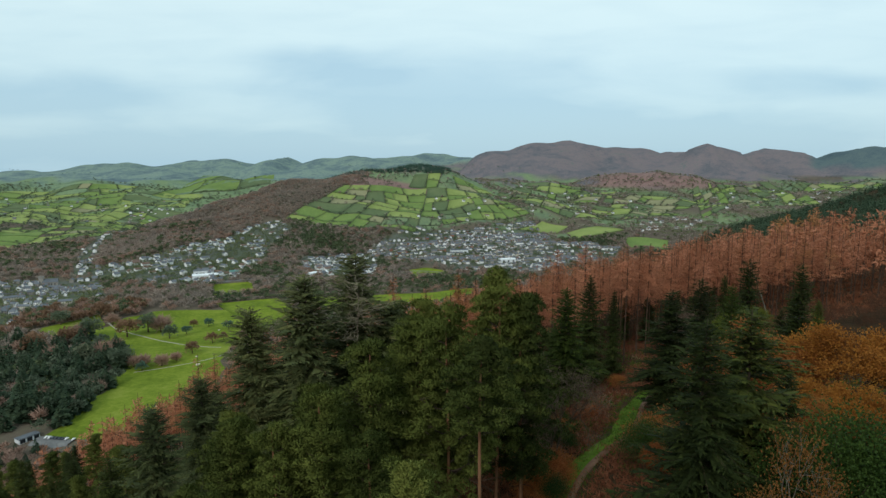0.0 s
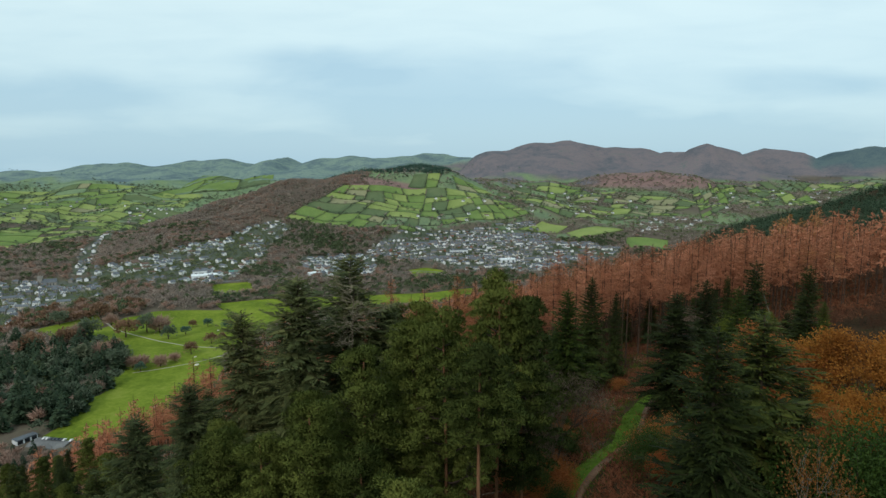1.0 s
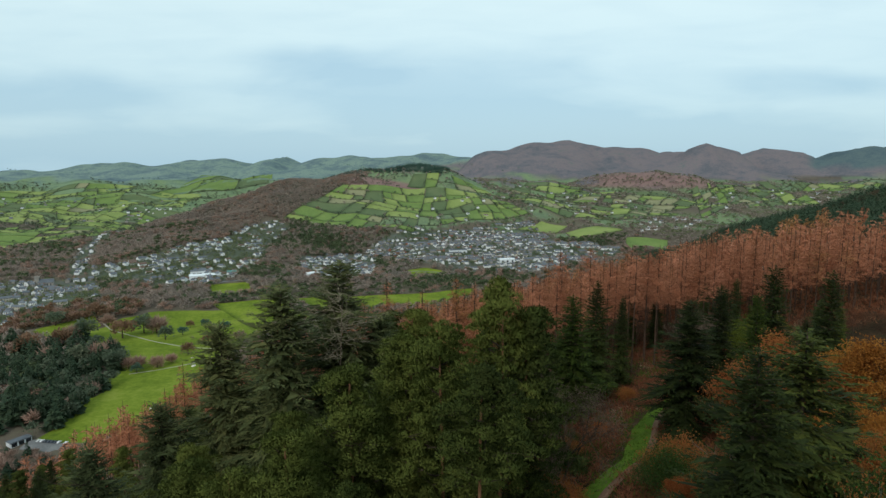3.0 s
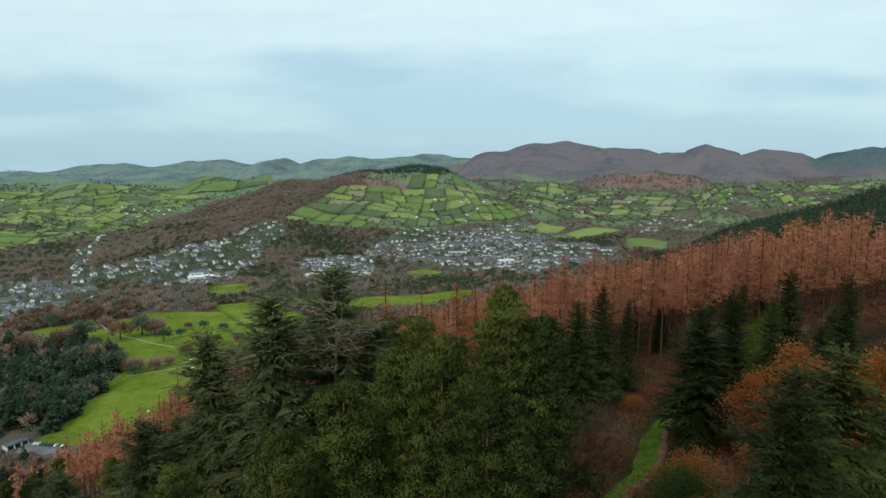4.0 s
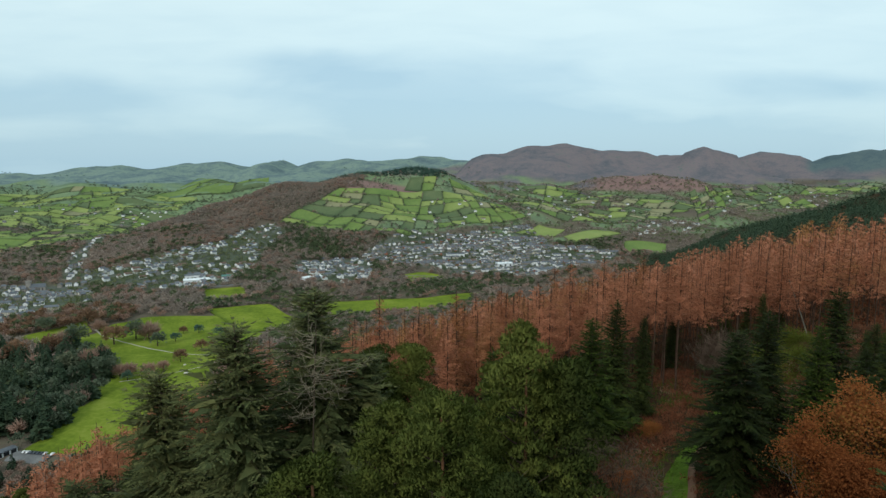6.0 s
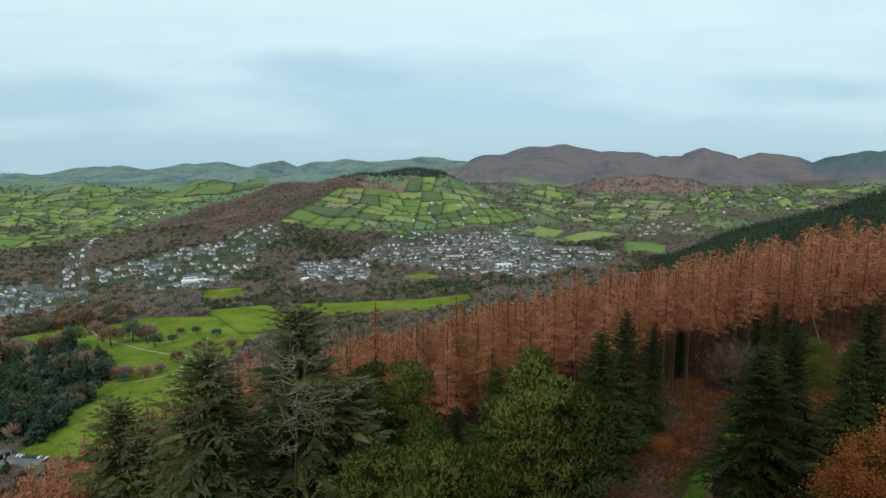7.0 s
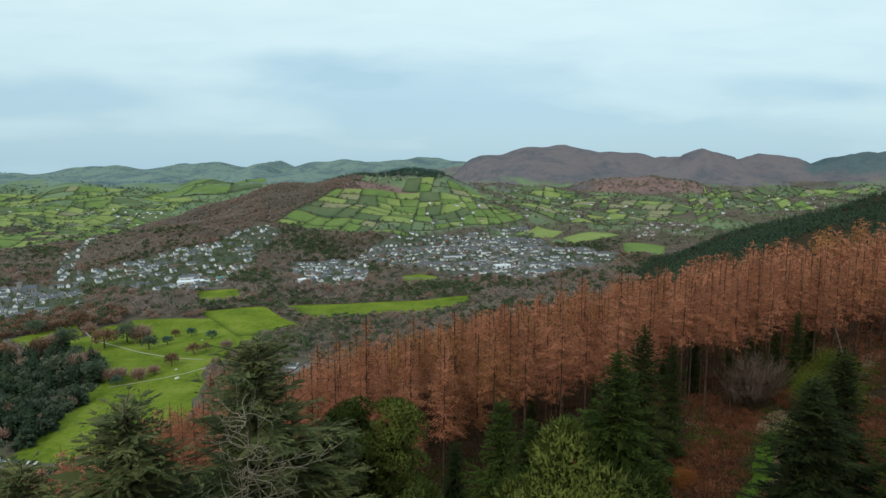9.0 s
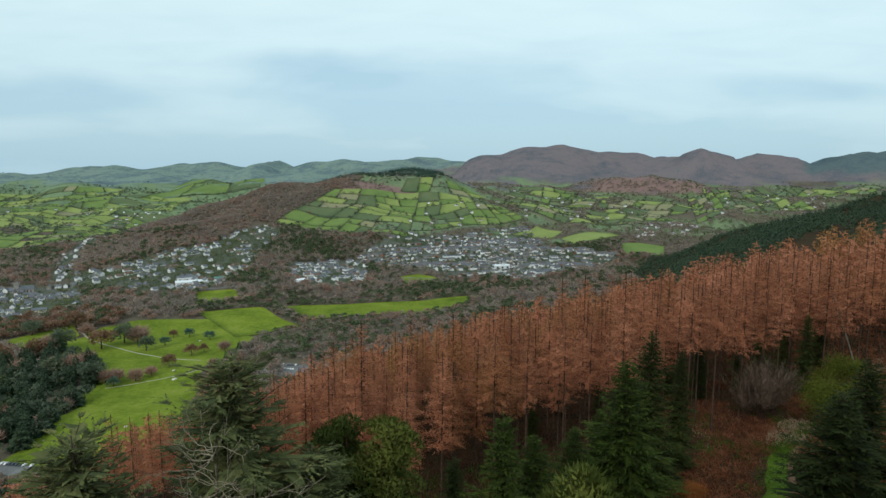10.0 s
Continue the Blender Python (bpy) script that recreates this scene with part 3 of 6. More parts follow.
# the golf course in the park
def strip_lawn(name, y0, y1, west, east, material, label, lift=0.8, rows=40, cols=14):
    """A lawn between two wavering edges, given as (y, x) along each."""
    y = np.linspace(y0, y1, rows)
    l = np.interp(y, [p[0] for p in west], [p[1] for p in west]) + 4 * np.sin(y / 13) + 2.5 * np.sin(y / 5.3)
    r = np.interp(y, [p[0] for p in east], [p[1] for p in east]) + 4 * np.sin(y / 15 + 2) + 2.5 * np.sin(y / 6.1)
    u = np.linspace(0, 1, cols)
    x = l[:, None] + (r - l)[:, None] * u
    yy = np.repeat(y[:, None], cols, 1)
    z = height(x, yy) + lift
    z[:, [0, -1]] -= lift + 1
    z[[0, -1]] -= lift + 1
    i, j = np.meshgrid(np.arange(rows - 1), np.arange(cols - 1), indexing="ij")
    f = np.stack([i * cols + j, i * cols + j + 1, (i + 1) * cols + j + 1, (i + 1) * cols + j], -1).reshape(-1, 4)
    tagged(new(name, fast_mesh(name, np.stack([x, yy, z], -1).reshape(-1, 3), f, [material], smooth=True)), label, "lawn", kind="structure")
    OPEN.append([(a, b) for a, b in zip(l[::3], y[::3])] + [(a, b) for a, b in zip(r[::-3], y[::-3])])


strip_lawn("golf_course_lawn", 472, 962, [(478, -345), (600, -352), (690, -392), (740, -462), (800, -500), (860, -500), (935, -470), (962, -390)],
           [(478, -225), (600, -232), (700, -262), (780, -252), (860, -246), (900, -280), (962, -340)], GREENS[0], "mown bright green golf course among trees")
quad_patch("golf_course_lawn", ((-565, 800), (-530, 890), (-492, 845), (-478, 740)), GREENS[0], 9, 0.7, "mown green golf fairway among trees", 3.0, "lawn")


def ribbon(name, pts, wide, material, lift, label, category, kind="structure", step=4.0):
    """A strip that follows the land along a smooth line."""
    p = np.array(pts, float)
    s = np.concatenate([[0], np.cumsum(np.hypot(*np.diff(p, axis=0).T))])
    q = np.arange(0, s[-1] + step, step).clip(max=s[-1])
    c = np.column_stack([np.interp(q, s, p[:, 0]), np.interp(q, s, p[:, 1])])
    for _ in range(6):
        c[1:-1] = (c[:-2] + 2 * c[1:-1] + c[2:]) / 4
    tang = np.gradient(c, axis=0)
    tang /= np.linalg.norm(tang, axis=1)[:, None]
    side = np.column_stack([-tang[:, 1], tang[:, 0]])
    cols = 5
    rows = []
    for k, w in enumerate(np.linspace(-0.5, 0.5, cols)):
        edge = wide * (w * (1 + 0.22 * np.sin(q / 3.1 + 2 * k) + 0.12 * np.sin(q / 1.3 + k)) + 0.06 * np.sin(q / 5.0))
        xy = c + side * edge[:, None]
        drop = 1.2 if abs(w) == 0.5 else 0.0
        rows.append(np.column_stack([xy, height(xy[:, 0], xy[:, 1]) + lift - drop]))
    v = np.stack(rows, 1).reshape(-1, 3)
    i, j = np.meshgrid(np.arange(len(q) - 1), np.arange(cols - 1), indexing="ij")
    f = np.stack([i * cols + j, (i + 1) * cols + j, (i + 1) * cols + j + 1, i * cols + j + 1], -1).reshape(-1, 4)
    return tagged(new(name, fast_mesh(name, v, f, [material], smooth=True)), label, category, kind=kind)


ribbon("golf_path", [(-500, 880), (-497, 860), (-467, 826), (-378, 770), (-330, 750), (-285, 742)], 3.0, M["pale_track"], 1.0, "pale gravel path across the golf course", "path")
ribbon("golf_path", [(-345, 640), (-326, 653), (-281, 688), (-262, 715)], 1.8, M["pale_track"], 1.0, "pale gravel path across the golf course", "path")
ribbon("road", [(-880, 1020), (-700, 1085), (-600, 1120), (-480, 1160), (-330, 1190), (-150, 1290), (20, 1290), (300, 1380), (420, 1600)], 7, M["tarmac"], 1.0, "grey tarmac valley road", "road")
ribbon("car_park", [(-345, 476), (-312, 473)], 15, M["tarmac"], 1.2, "grey tarmac car park below the wood", "car park")
ribbon("car_park", [(-195, 705), (-148, 696)], 34, M["tarmac"], 1.2, "grey tarmac car park beside the golf course", "car park")
FAIRWAY_SAND = ((-287, 672, 2.4), (-275, 545, 1.2), (-300, 700, 1.5), (-325, 840, 1.6))
for bx, by, br in FAIRWAY_SAND:
    a = np.linspace(0, 6.283, 15)[:-1]
    x, y = bx + br * np.cos(a) * (1 + 0.2 * np.sin(3 * a)), by + 1.6 * br * np.sin(a)
    v = np.vstack([np.column_stack([x, y, height(x, y) + 1.0]), np.column_stack([x, y, height(x, y) - 0.5]), [[bx, by, ground_z(bx, by) + 0.9]]])
    f = [(28, k, (k + 1) % 14) for k in range(14)] + [t for k in range(14) for t in ((k, 14 + k, (k + 1) % 14), ((k + 1) % 14, 14 + k, 14 + (k + 1) % 14))]
    tagged(new("golf_bunker", fast_mesh("golf_bunker", v, np.array(f), [M["sand"]], smooth=True)), "pale sand bunker in the fairway", "bunker", "golf bunkers")

# ---- tree building ----
def blades(base, way, side, length, width, sag):
    """Narrow triangles: a twig or leaf tip each."""
    length, width = np.broadcast_to(length, len(base))[:, None], np.broadcast_to(width, len(base))[:, None]
    tip = base + way * length + np.array([0, 0, sag]) * length
    near = base + way * length * 0.18
    return np.stack([near + side * width, tip, base - side * width], 1).reshape(-1, 3), np.arange(3 * len(base)).reshape(-1, 3)


def unit(v):
    return v / np.maximum(np.linalg.norm(v, axis=1), 1e-6)[:, None]


def sprays(base, way, length, width, rs, sag=0.0):
    """Twig tips turned every way."""
    way = unit(way)
    return blades(base, way, unit(np.cross(way, rs.normal(size=(len(base), 3)))), length, width, sag)


def tube(points, radii, sides=6):
    p, r = np.array(points, float), np.array(radii, float)
    t = np.gradient(p, axis=0)
    t /= np.maximum(np.linalg.norm(t, axis=1), 1e-6)[:, None]
    ref = np.where(np.abs(t[:, 2:3]) > 0.9, [[1.0, 0, 0]], [[0, 0, 1.0]])
    s1 = np.cross(t, ref)
    s1 /= np.linalg.norm(s1, axis=1)[:, None]
    s2 = np.cross(t, s1)
    a = np.arange(sides) / sides * 6.2832
    v = (p[:, None] + r[:, None, None] * (s1[:, None] * np.cos(a)[None, :, None] + s2[:, None] * np.sin(a)[None, :, None])).reshape(-1, 3)
    i, j = np.meshgrid(np.arange(len(p) - 1), np.arange(sides), indexing="ij")
    j2 = (j + 1) % sides
    return v, np.stack([i * sides + j, i * sides + j2, (i + 1) * sides + j2, (i + 1) * sides + j], -1).reshape(-1, 4)


def as_tris(f):
    return f if f.shape[1] == 3 else np.vstack([f[:, [0, 1, 2]], f[:, [0, 2, 3]]])


def merge(parts):
    parts = list(parts)
    if len({f.shape[1] for _, f in parts}) > 1:
        parts = [(v, as_tris(f)) for v, f in parts]
    vs, fs, n = [], [], 0
    for v, f in parts:
        vs.append(v), fs.append(f + n)
        n += len(v)
    return np.vstack(vs), np.vstack(fs)


def outward(v):
    """Directions away from the stem, leaning up."""
    d = np.column_stack([v[:, 0], v[:, 1], 0.9 * np.hypot(v[:, 0], v[:, 1]) + 0.7])
    return d / np.linalg.norm(d, axis=1)[:, None]


def assemble(name, trunk, crown, bark, leaf, label, category="tree", limbs=None, group="", limb_bark=None, soft=False, ways=None):
    ob = tagged(new(name), label, category, group)
    slot = [0] * len(trunk[1]) + [1] * (len(limbs[1]) if limbs else 0)
    under("trunk", fast_mesh("trunk", *(merge([trunk, limbs]) if limbs else trunk), [bark, limb_bark or bark], slot, True), ob)
    if crown:
        under("crown", fast_mesh("crown", crown[0], crown[1], [leaf], normals=outward(crown[0]) if soft else ways), ob)
    return ob


def fans(base, way, length, width, rs, tilt=0.35):
    """Needle sprays that lie flat like shelves, their faces turned up."""
    way = unit(way)
    return blades(base, way, unit(np.cross(way, np.array([0, 0, 1.0]) + rs.normal(size=(len(base), 3)) * tilt)), length, width, -0.10)


def conifer(name, seed, h, r, leaf, label, low=0.08, step=0.5, arms=6, droop=0.25, fine=1, twig=0.34, wide=0.12, bark="bark", shape=0.55, thin=0.0, category="tree", dead=0, ragged=0.25):
    """Spruce and fir: whorls of drooping boughs, each with side twigs in herringbone. Built for its real height h and spread r."""
    rs = np.random.RandomState(seed)
    base, way, length = [], [], []
    limbs, inner, inner_way, inner_len = [], [], [], []
    z = h * low
    while z < h * 0.97:
        k = (z - h * low) / (h * (1 - low))
        reach = r * ((1 - k) ** shape) * (0.6 + 0.4 * min(1, k * 5 + 0.3)) + 0.1
        turn = rs.uniform(0, 6.283)
        count = arms + rs.randint(-1, 2)
        for q in range(count):
            if rs.rand() < thin:
                continue
            a = turn + 6.283 * q / count + rs.normal() * 0.25
            L = reach * rs.uniform(1 - 1.9 * ragged, 1 + 0.8 * ragged) * (0.90 + 0.20 * math.sin(2 * a + 0.8 * z + seed) + 0.12 * math.sin(5 * a - 1.7 * z))
            hang = droop * rs.uniform(0.45, 1.5)
            if L < 0.25:
                continue
            rise = 0.75 * k ** 1.5 - 0.10 + rs.normal() * 0.13
            out = np.array([math.cos(a), math.sin(a), 0.0])
            side = np.array([-math.sin(a), math.cos(a), 0.0])

            def at(t):
                t = np.asarray(t, float)[..., None]
                return out * L * t + np.array([0, 0, 1.0]) * (z + L * (rise * t - hang * t ** 1.7 + 0.24 * np.maximum(t - 0.65, 0))) + side * (0.08 * L * t * t * math.sin(7 * a))

            if L > 0.9:
                limbs.append(tube(at(np.array([0, 0.4, 0.85])), [0.02 + 0.014 * L, 0.018, 0.008], 3))
            n = max(3, int(L / twig * 0.9))
            t = np.linspace(0.18 if L > 1.5 else 0.08, 0.98, n)
            for sgn in (-1, 1):
                tt = np.clip(t + rs.normal(size=n) * 0.03, 0.05, 1)
                tl = (0.42 * L * (1.02 - tt) + 0.20 + 0.10 * min(L, 2)) * rs.uniform(0.7, 1.25, n)
                tl = np.minimum(tl, 1.35)
                w = out * (0.75 + 0.5 * tt)[:, None] + sgn * side * rs.uniform(0.6, 1.05, (n, 1)) + np.array([0, 0, 1.0]) * (rs.normal(size=(n, 1)) * 0.24 - 0.16 + 0.3 * k)
                w /= np.linalg.norm(w, axis=1)[:, None]
                p0 = at(tt)
                for m in range(fine):
                    f0 = m / fine
                    jog = rs.normal(size=(n, 3)) * (0.30 if fine > 1 else 0.0)
                    base.append(p0 + w * (tl * f0)[:, None])
                    way.append(w + jog)
                    length.append(tl / fine * (1.5 if fine > 1 else 1.0))
            inner.append(at(np.array([0.03, 0.08, 0.16, 0.26, 0.36, 0.46, 0.56])))
            inner_way.append(out + side * (rs.uniform(-0.9, 0.9, (7, 1))) + [0, 0, rise - 0.75 * hang] + rs.normal(size=(7, 3)) * 0.15)
            inner_len.append(rs.uniform(0.28, 0.48, 7) * L)
            e = 2 + fine
            base.append(at(np.full(e, 0.86)))
            way.append(out + side * rs.uniform(-0.5, 0.5, (e, 1)) + [0, 0, 0.05 + 0.3 * k])
            length.append(np.full(e, 0.25 + 0.10 * L))
        z += step * rs.uniform(0.8, 1.2) * (0.55 + 0.6 * (1 - k))
    n = 12
    base.append(np.column_stack([rs.normal(size=n) * 0.04, rs.normal(size=n) * 0.04, h * (0.955 + 0.04 * rs.rand(n))]))
    way.append(np.column_stack([rs.normal(size=n), rs.normal(size=n), 0.8 + rs.rand(n)]))
    length.append(0.2 + 0.2 * rs.rand(n))
    base, way, length = np.vstack(base), np.vstack(way), np.concatenate(length)
    crown = fans(base, way, length, np.minimum(length * 0.26, wide) * rs.uniform(0.8, 1.3, len(length)), rs)
    il = np.concatenate(inner_len)
    crown = merge([crown, fans(np.vstack(inner), np.vstack(inner_way), il, np.minimum(il * 0.24, 0.34), rs, 0.4)])
    bends = np.column_stack([0.1 * np.sin(np.linspace(0, 3, 7) + seed), 0.1 * np.cos(np.linspace(0, 2.5, 7) + seed), np.linspace(-0.6, h * 0.99, 7)])
    trunk = tube(bends, np.linspace(0.013 * h, 0.02, 7), 8)
    for q in range(dead):
        a = rs.uniform(0, 6.283)
        z0, L = h * rs.uniform(0.66, 0.88), rs.uniform(2.0, 3.9)
        s = np.linspace(0, 1, 6)
        line = np.column_stack([np.cos(a + 0.4 * s * rs.normal()) * L * s, math.sin(a) * L * s + 0.3 * s * s, z0 + 0.45 * L * s * s + 0.15 * np.sin(6 * s + q)])
        limbs.append(tube(line, np.linspace(0.05, 0.014, 6), 4))
        for b in (3, 4):
            limbs.append(tube([line[b], line[b] + rs.normal(size=3) * 0.5 + [0, 0, 0.3]], [0.02, 0.006], 3))
    return assemble(name, trunk, crown, M[bark], M[leaf], label, category, merge(limbs) if limbs else None)


def pine(name, seed, h, r, leaf="pine", label="Scots pine with flat green needle clumps and reddish trunk", bare=0.45, plates=26, size=0.34, per=60, cone=0.4):
    """Scots pine: bare lower trunk, limbs that spread into plates of rounded needle clumps."""
    rs = np.random.RandomState(seed)
    base, way, length, limbs, round_off = [], [], [], [], []
    for q in range(plates):
        k = (q + rs.rand()) / plates
        z = h * (bare + (1 - bare) * k) - 0.9
        wide = r * (1 - k ** (2.4 - 1.2 * cone)) ** 0.62 * (0.6 + 0.4 * min(1, k * 4)) + 0.2
        a = q * 2.4 + rs.normal() * 0.4
        rad = wide * rs.uniform(0.15, 0.82)
        hub = np.array([rad * math.cos(a), rad * math.sin(a), z])
        z0 = max(h * bare * 0.92, z - rad * rs.uniform(0.3, 0.7))
        s = np.linspace(0, 1, 4)
        limbs.append(tube(np.column_stack([hub[0] * s, hub[1] * s, z0 + (z - z0) * s ** 1.5]), np.linspace(0.05 + 0.012 * rad, 0.03, 4), 4))
        for c in range(rs.randint(6, 10)):
            b = rs.uniform(0, 6.283)
            d0 = (0.25 + 0.50 * wide * 0.5) * rs.rand() ** 0.5 * 1.6
            c0 = hub + [d0 * math.cos(b), d0 * math.sin(b), rs.normal() * 0.28 + 0.25 - 0.12 * d0]
            pr = rs.uniform(0.45, 1.0)
            n = int(per * rs.uniform(0.7, 1.2) * pr)
            d = rs.normal(size=(n, 3))
            d /= np.linalg.norm(d, axis=1)[:, None]
            d[:, 2] = np.abs(d[:, 2]) - 0.25
            base.append(c0 + d * [pr, pr, pr * 0.6] * rs.uniform(0.55, 1.0, (n, 1)))
            way.append(d * [1, 1, 0.6] + [0, 0, 0.75] + rs.normal(size=(n, 3)) * 0.6)
            length.append(size * rs.uniform(0.6, 1.2, n))
            round_off.append(unit(d * [1, 1, 0.8] + [0, 0, 0.55] + 0.35 * unit(hub[None] * [1, 1, 0] + 1e-3)))
            if c % 3 == 0:
                limbs.append(tube([hub, c0], [0.03, 0.012], 3))
    for q in range(9):      # dead snags under the crown
        a, z0, L = rs.uniform(0, 6.283), h * bare * rs.uniform(0.6, 1.05), rs.uniform(0.6, 2.2)
        limbs.append(tube([(0, 0, z0), (math.cos(a) * L, math.sin(a) * L, z0 + 0.2 * L)], [0.04, 0.01], 3))
    base, way, length = np.vstack(base), np.vstack(way), np.concatenate(length)
    crown = sprays(base, way, length, length * 0.25, rs)
    s = np.linspace(0, 1, 8)
    trunk = tube(np.column_stack([0.25 * np.sin(3 * s + seed), 0.25 * np.cos(2.4 * s + seed) - 0.25 * math.cos(seed), -0.6 + (h * 0.95 + 0.6) * s]), 0.009 * h * (1 - 0.8 * s) + 0.03, 8)
    return assemble(name, trunk, crown, M["pine_bark"], M[leaf], label, "tree", merge(limbs), "", M["bark"], ways=np.repeat(np.vstack(round_off), 3, 0))


def larch(seed, h, r, count=1.0, bare=0.40):
    """Larch in autumn: straight trunk, thin level boughs hung with rusty needles, dead lower twigs."""
    rs = np.random.RandomState(seed)
    base, way, length, limbs = [], [], [], []
    bare = bare + rs.uniform(-0.10, 0.03)
    z = h * bare
    while z < h * 0.97:
        k = (z - h * bare) / (h * (1 - bare))
        reach = r * (1 - k) ** 0.75 * (0.55 + 0.45 * min(1, 3 * k + 0.15)) + 0.15
        for q in range(4):
            a, L = rs.uniform(0, 6.283), reach * rs.uniform(0.5, 1.2)
            line = np.array([[0, 0, z], [math.cos(a) * L, math.sin(a) * L, z + L * (0.34 * k - 0.06)]])
            if q < 2:
                limbs.append(tube(line, [0.034, 0.010], 3))
            m = max(2, int(L * 15.0 * count * (1.0 if k < 0.75 else 0.55)))
            t = rs.uniform(0.08, 1.0, m)
            p0 = line[0] + (line[1] - line[0]) * t[:, None]
            out = np.array([math.cos(a), math.sin(a), 0.0])
            base.append(p0 + rs.normal(size=(m, 3)) * [0.20, 0.20, 0.13])
            way.append(out * 0.55 + rs.normal(size=(m, 3)) * [0.7, 0.7, 0.6] - [0, 0, 0.12])
            length.append(rs.uniform(0.28, 0.75, m) / count ** 0.45)
        z += 0.60 * rs.uniform(0.7, 1.3) / count ** 0.35
    # dark short twigs clothe the upper stem
    for q in range(int(46 * min(count, 1))):
        k = rs.uniform(0.55, 0.99)
        a, L = rs.uniform(0, 6.283), 0.25 + 2.3 * (1 - k)
        limbs.append(tube([(0, 0, h * k), (math.cos(a) * L, math.sin(a) * L, h * k + 0.12 * L)], [0.045, 0.016], 3))
    for q in range(int(16 * min(count, 1))):
        a, z0, L = rs.uniform(0, 6.283), h * rs.uniform(0.12, bare), rs.uniform(0.5, 1.6)
        limbs.append(tube([(0, 0, z0), (math.cos(a) * L, math.sin(a) * L, z0 - 0.15 * L)], [0.022, 0.006], 3))
    base, way, length = np.vstack(base), np.vstack(way), np.concatenate(length)
    crown = sprays(base, way, length, length * (0.095 if count > 0.5 else 0.21), rs)
    s = np.linspace(0, 1, 5)
    trunk = tube(np.column_stack([0.06 * np.sin(5 * s + seed), 0.06 * np.cos(4 * s + seed), -0.8 + (h + 0.8) * s]), 0.0062 * h * (1 - 0.92 * s) + 0.045, 5)
    return trunk, crown, merge(limbs) if limbs else None


def branching(rs, start, way, length, radius, depth, limbs, tips, spread=0.55, fork=3):
    s = np.linspace(0, 1, 4)
    bend = rs.normal(size=3) * 0.12 * length
    line = start + way * length * s[:, None] + bend * (s ** 2)[:, None]
    limbs.append(tube(line, radius * (1 - 0.45 * s), 5 if depth > 2 else 3))
    end = line[-1]
    if depth == 0:
        tips.append((end, way))
        return
    for q in range(fork + (rs.rand() < 0.4)):
        w = way + rs.normal(size=3) * spread + [0, 0, 0.12]
        w /= np.linalg.norm(w)
        branching(rs, line[2] if q == 0 else end, w, length * rs.uniform(0.6, 0.82), radius * 0.55, depth - 1, limbs, tips, spread, fork)


def broadleaf(name, seed, h, leaf, label, leaves=42, size=0.24, depth=4, bark="bark", spread=0.55, clump=0.75, category="tree", stems=1, first=0.30, fork=3, narrow=0.42):
    rs = np.random.RandomState(seed)
    limbs, tips = [], []
    for q in range(stems):
        w = np.array([rs.normal() * 0.1 + (0.35 * math.cos(q * 2.4) if stems > 1 else 0), rs.normal() * 0.1 + (0.35 * math.sin(q * 2.4) if stems > 1 else 0), 1.0])
        branching(rs, np.array([0, 0, -0.4]), w / np.linalg.norm(w), h * first, 0.014 * h / stems ** 0.5, depth, limbs, tips, spread, fork)
    crown = None
    if leaves:
        base, way = [], []
        for p, w in tips:
            n = max(2, int(leaves * rs.uniform(0.5, 1.4)))
            d = rs.normal(size=(n, 3)) * clump * [1, 1, 0.7]
            base.append(p + d)
            way.append(d * 0.6 + rs.normal(size=(n, 3)) + [0, 0, 0.3])
        base, way = np.vstack(base), np.vstack(way)
        crown = sprays(base, way, size * rs.uniform(0.7, 1.4, len(base)), size * narrow, rs)
    z = max(p[2] for p, w in tips)
    s = h / z
    v, f = merge(limbs)
    trunk = (v * s, f)
    if crown:
        crown = (crown[0] * s, crown[1])
    return assemble(name, trunk, crown, M[bark], M[leaf] if leaf else None, label, category)


def dead_top(name, seed, h, label):
    """A dead tree: a bare stem with crooked pale boughs near its tip."""
    rs = np.random.RandomState(seed)
    limbs = []
    for q in range(64):
        a, z, L = rs.uniform(0, 6.283), h * (0.76 + 0.23 * rs.rand() ** 0.8), 0.8 + 3.6 * rs.rand() ** 1.6
        L *= 1.25 - 0.9 * max(0.0, z / h - 0.8) / 0.2 * 0.6
        p, w = np.array([0, 0, z]), np.array([math.cos(a), math.sin(a), rs.uniform(-0.45, 0.05)])
        line = [p]
        for k in range(11):
            w = unit((w + rs.normal(size=3) * 0.24 + [0, 0, 0.05])[None])[0]
            line.append(line[-1] + w * L / 11 * rs.uniform(0.8, 1.2))
            if k > 1 and rs.rand() < 0.85:
                t, m = unit((w + rs.normal(size=3) * 0.7 + [0, 0, 0.25])[None])[0], L * rs.uniform(0.10, 0.30)
                limbs.append(tube([line[-1], line[-1] + t * m * 0.5, line[-1] + t * m + rs.normal(size=3) * 0.15 * m + [0, 0, 0.1 * m]], [0.014, 0.010, 0.004], 3))
        limbs.append(tube(line, np.linspace(0.020, 0.005, 12), 4))
    s = np.linspace(0, 1, 7)
    trunk = tube(np.column_stack([0.3 * np.sin(4 * s), 0.2 * np.cos(5 * s), -0.6 + (h + 0.6) * s]), 0.10 * (1 - 0.85 * s) + 0.010, 7)
    return assemble(name, trunk, None, M["bark"], None, label, "tree", merge(limbs), "", M["dead_bark"])


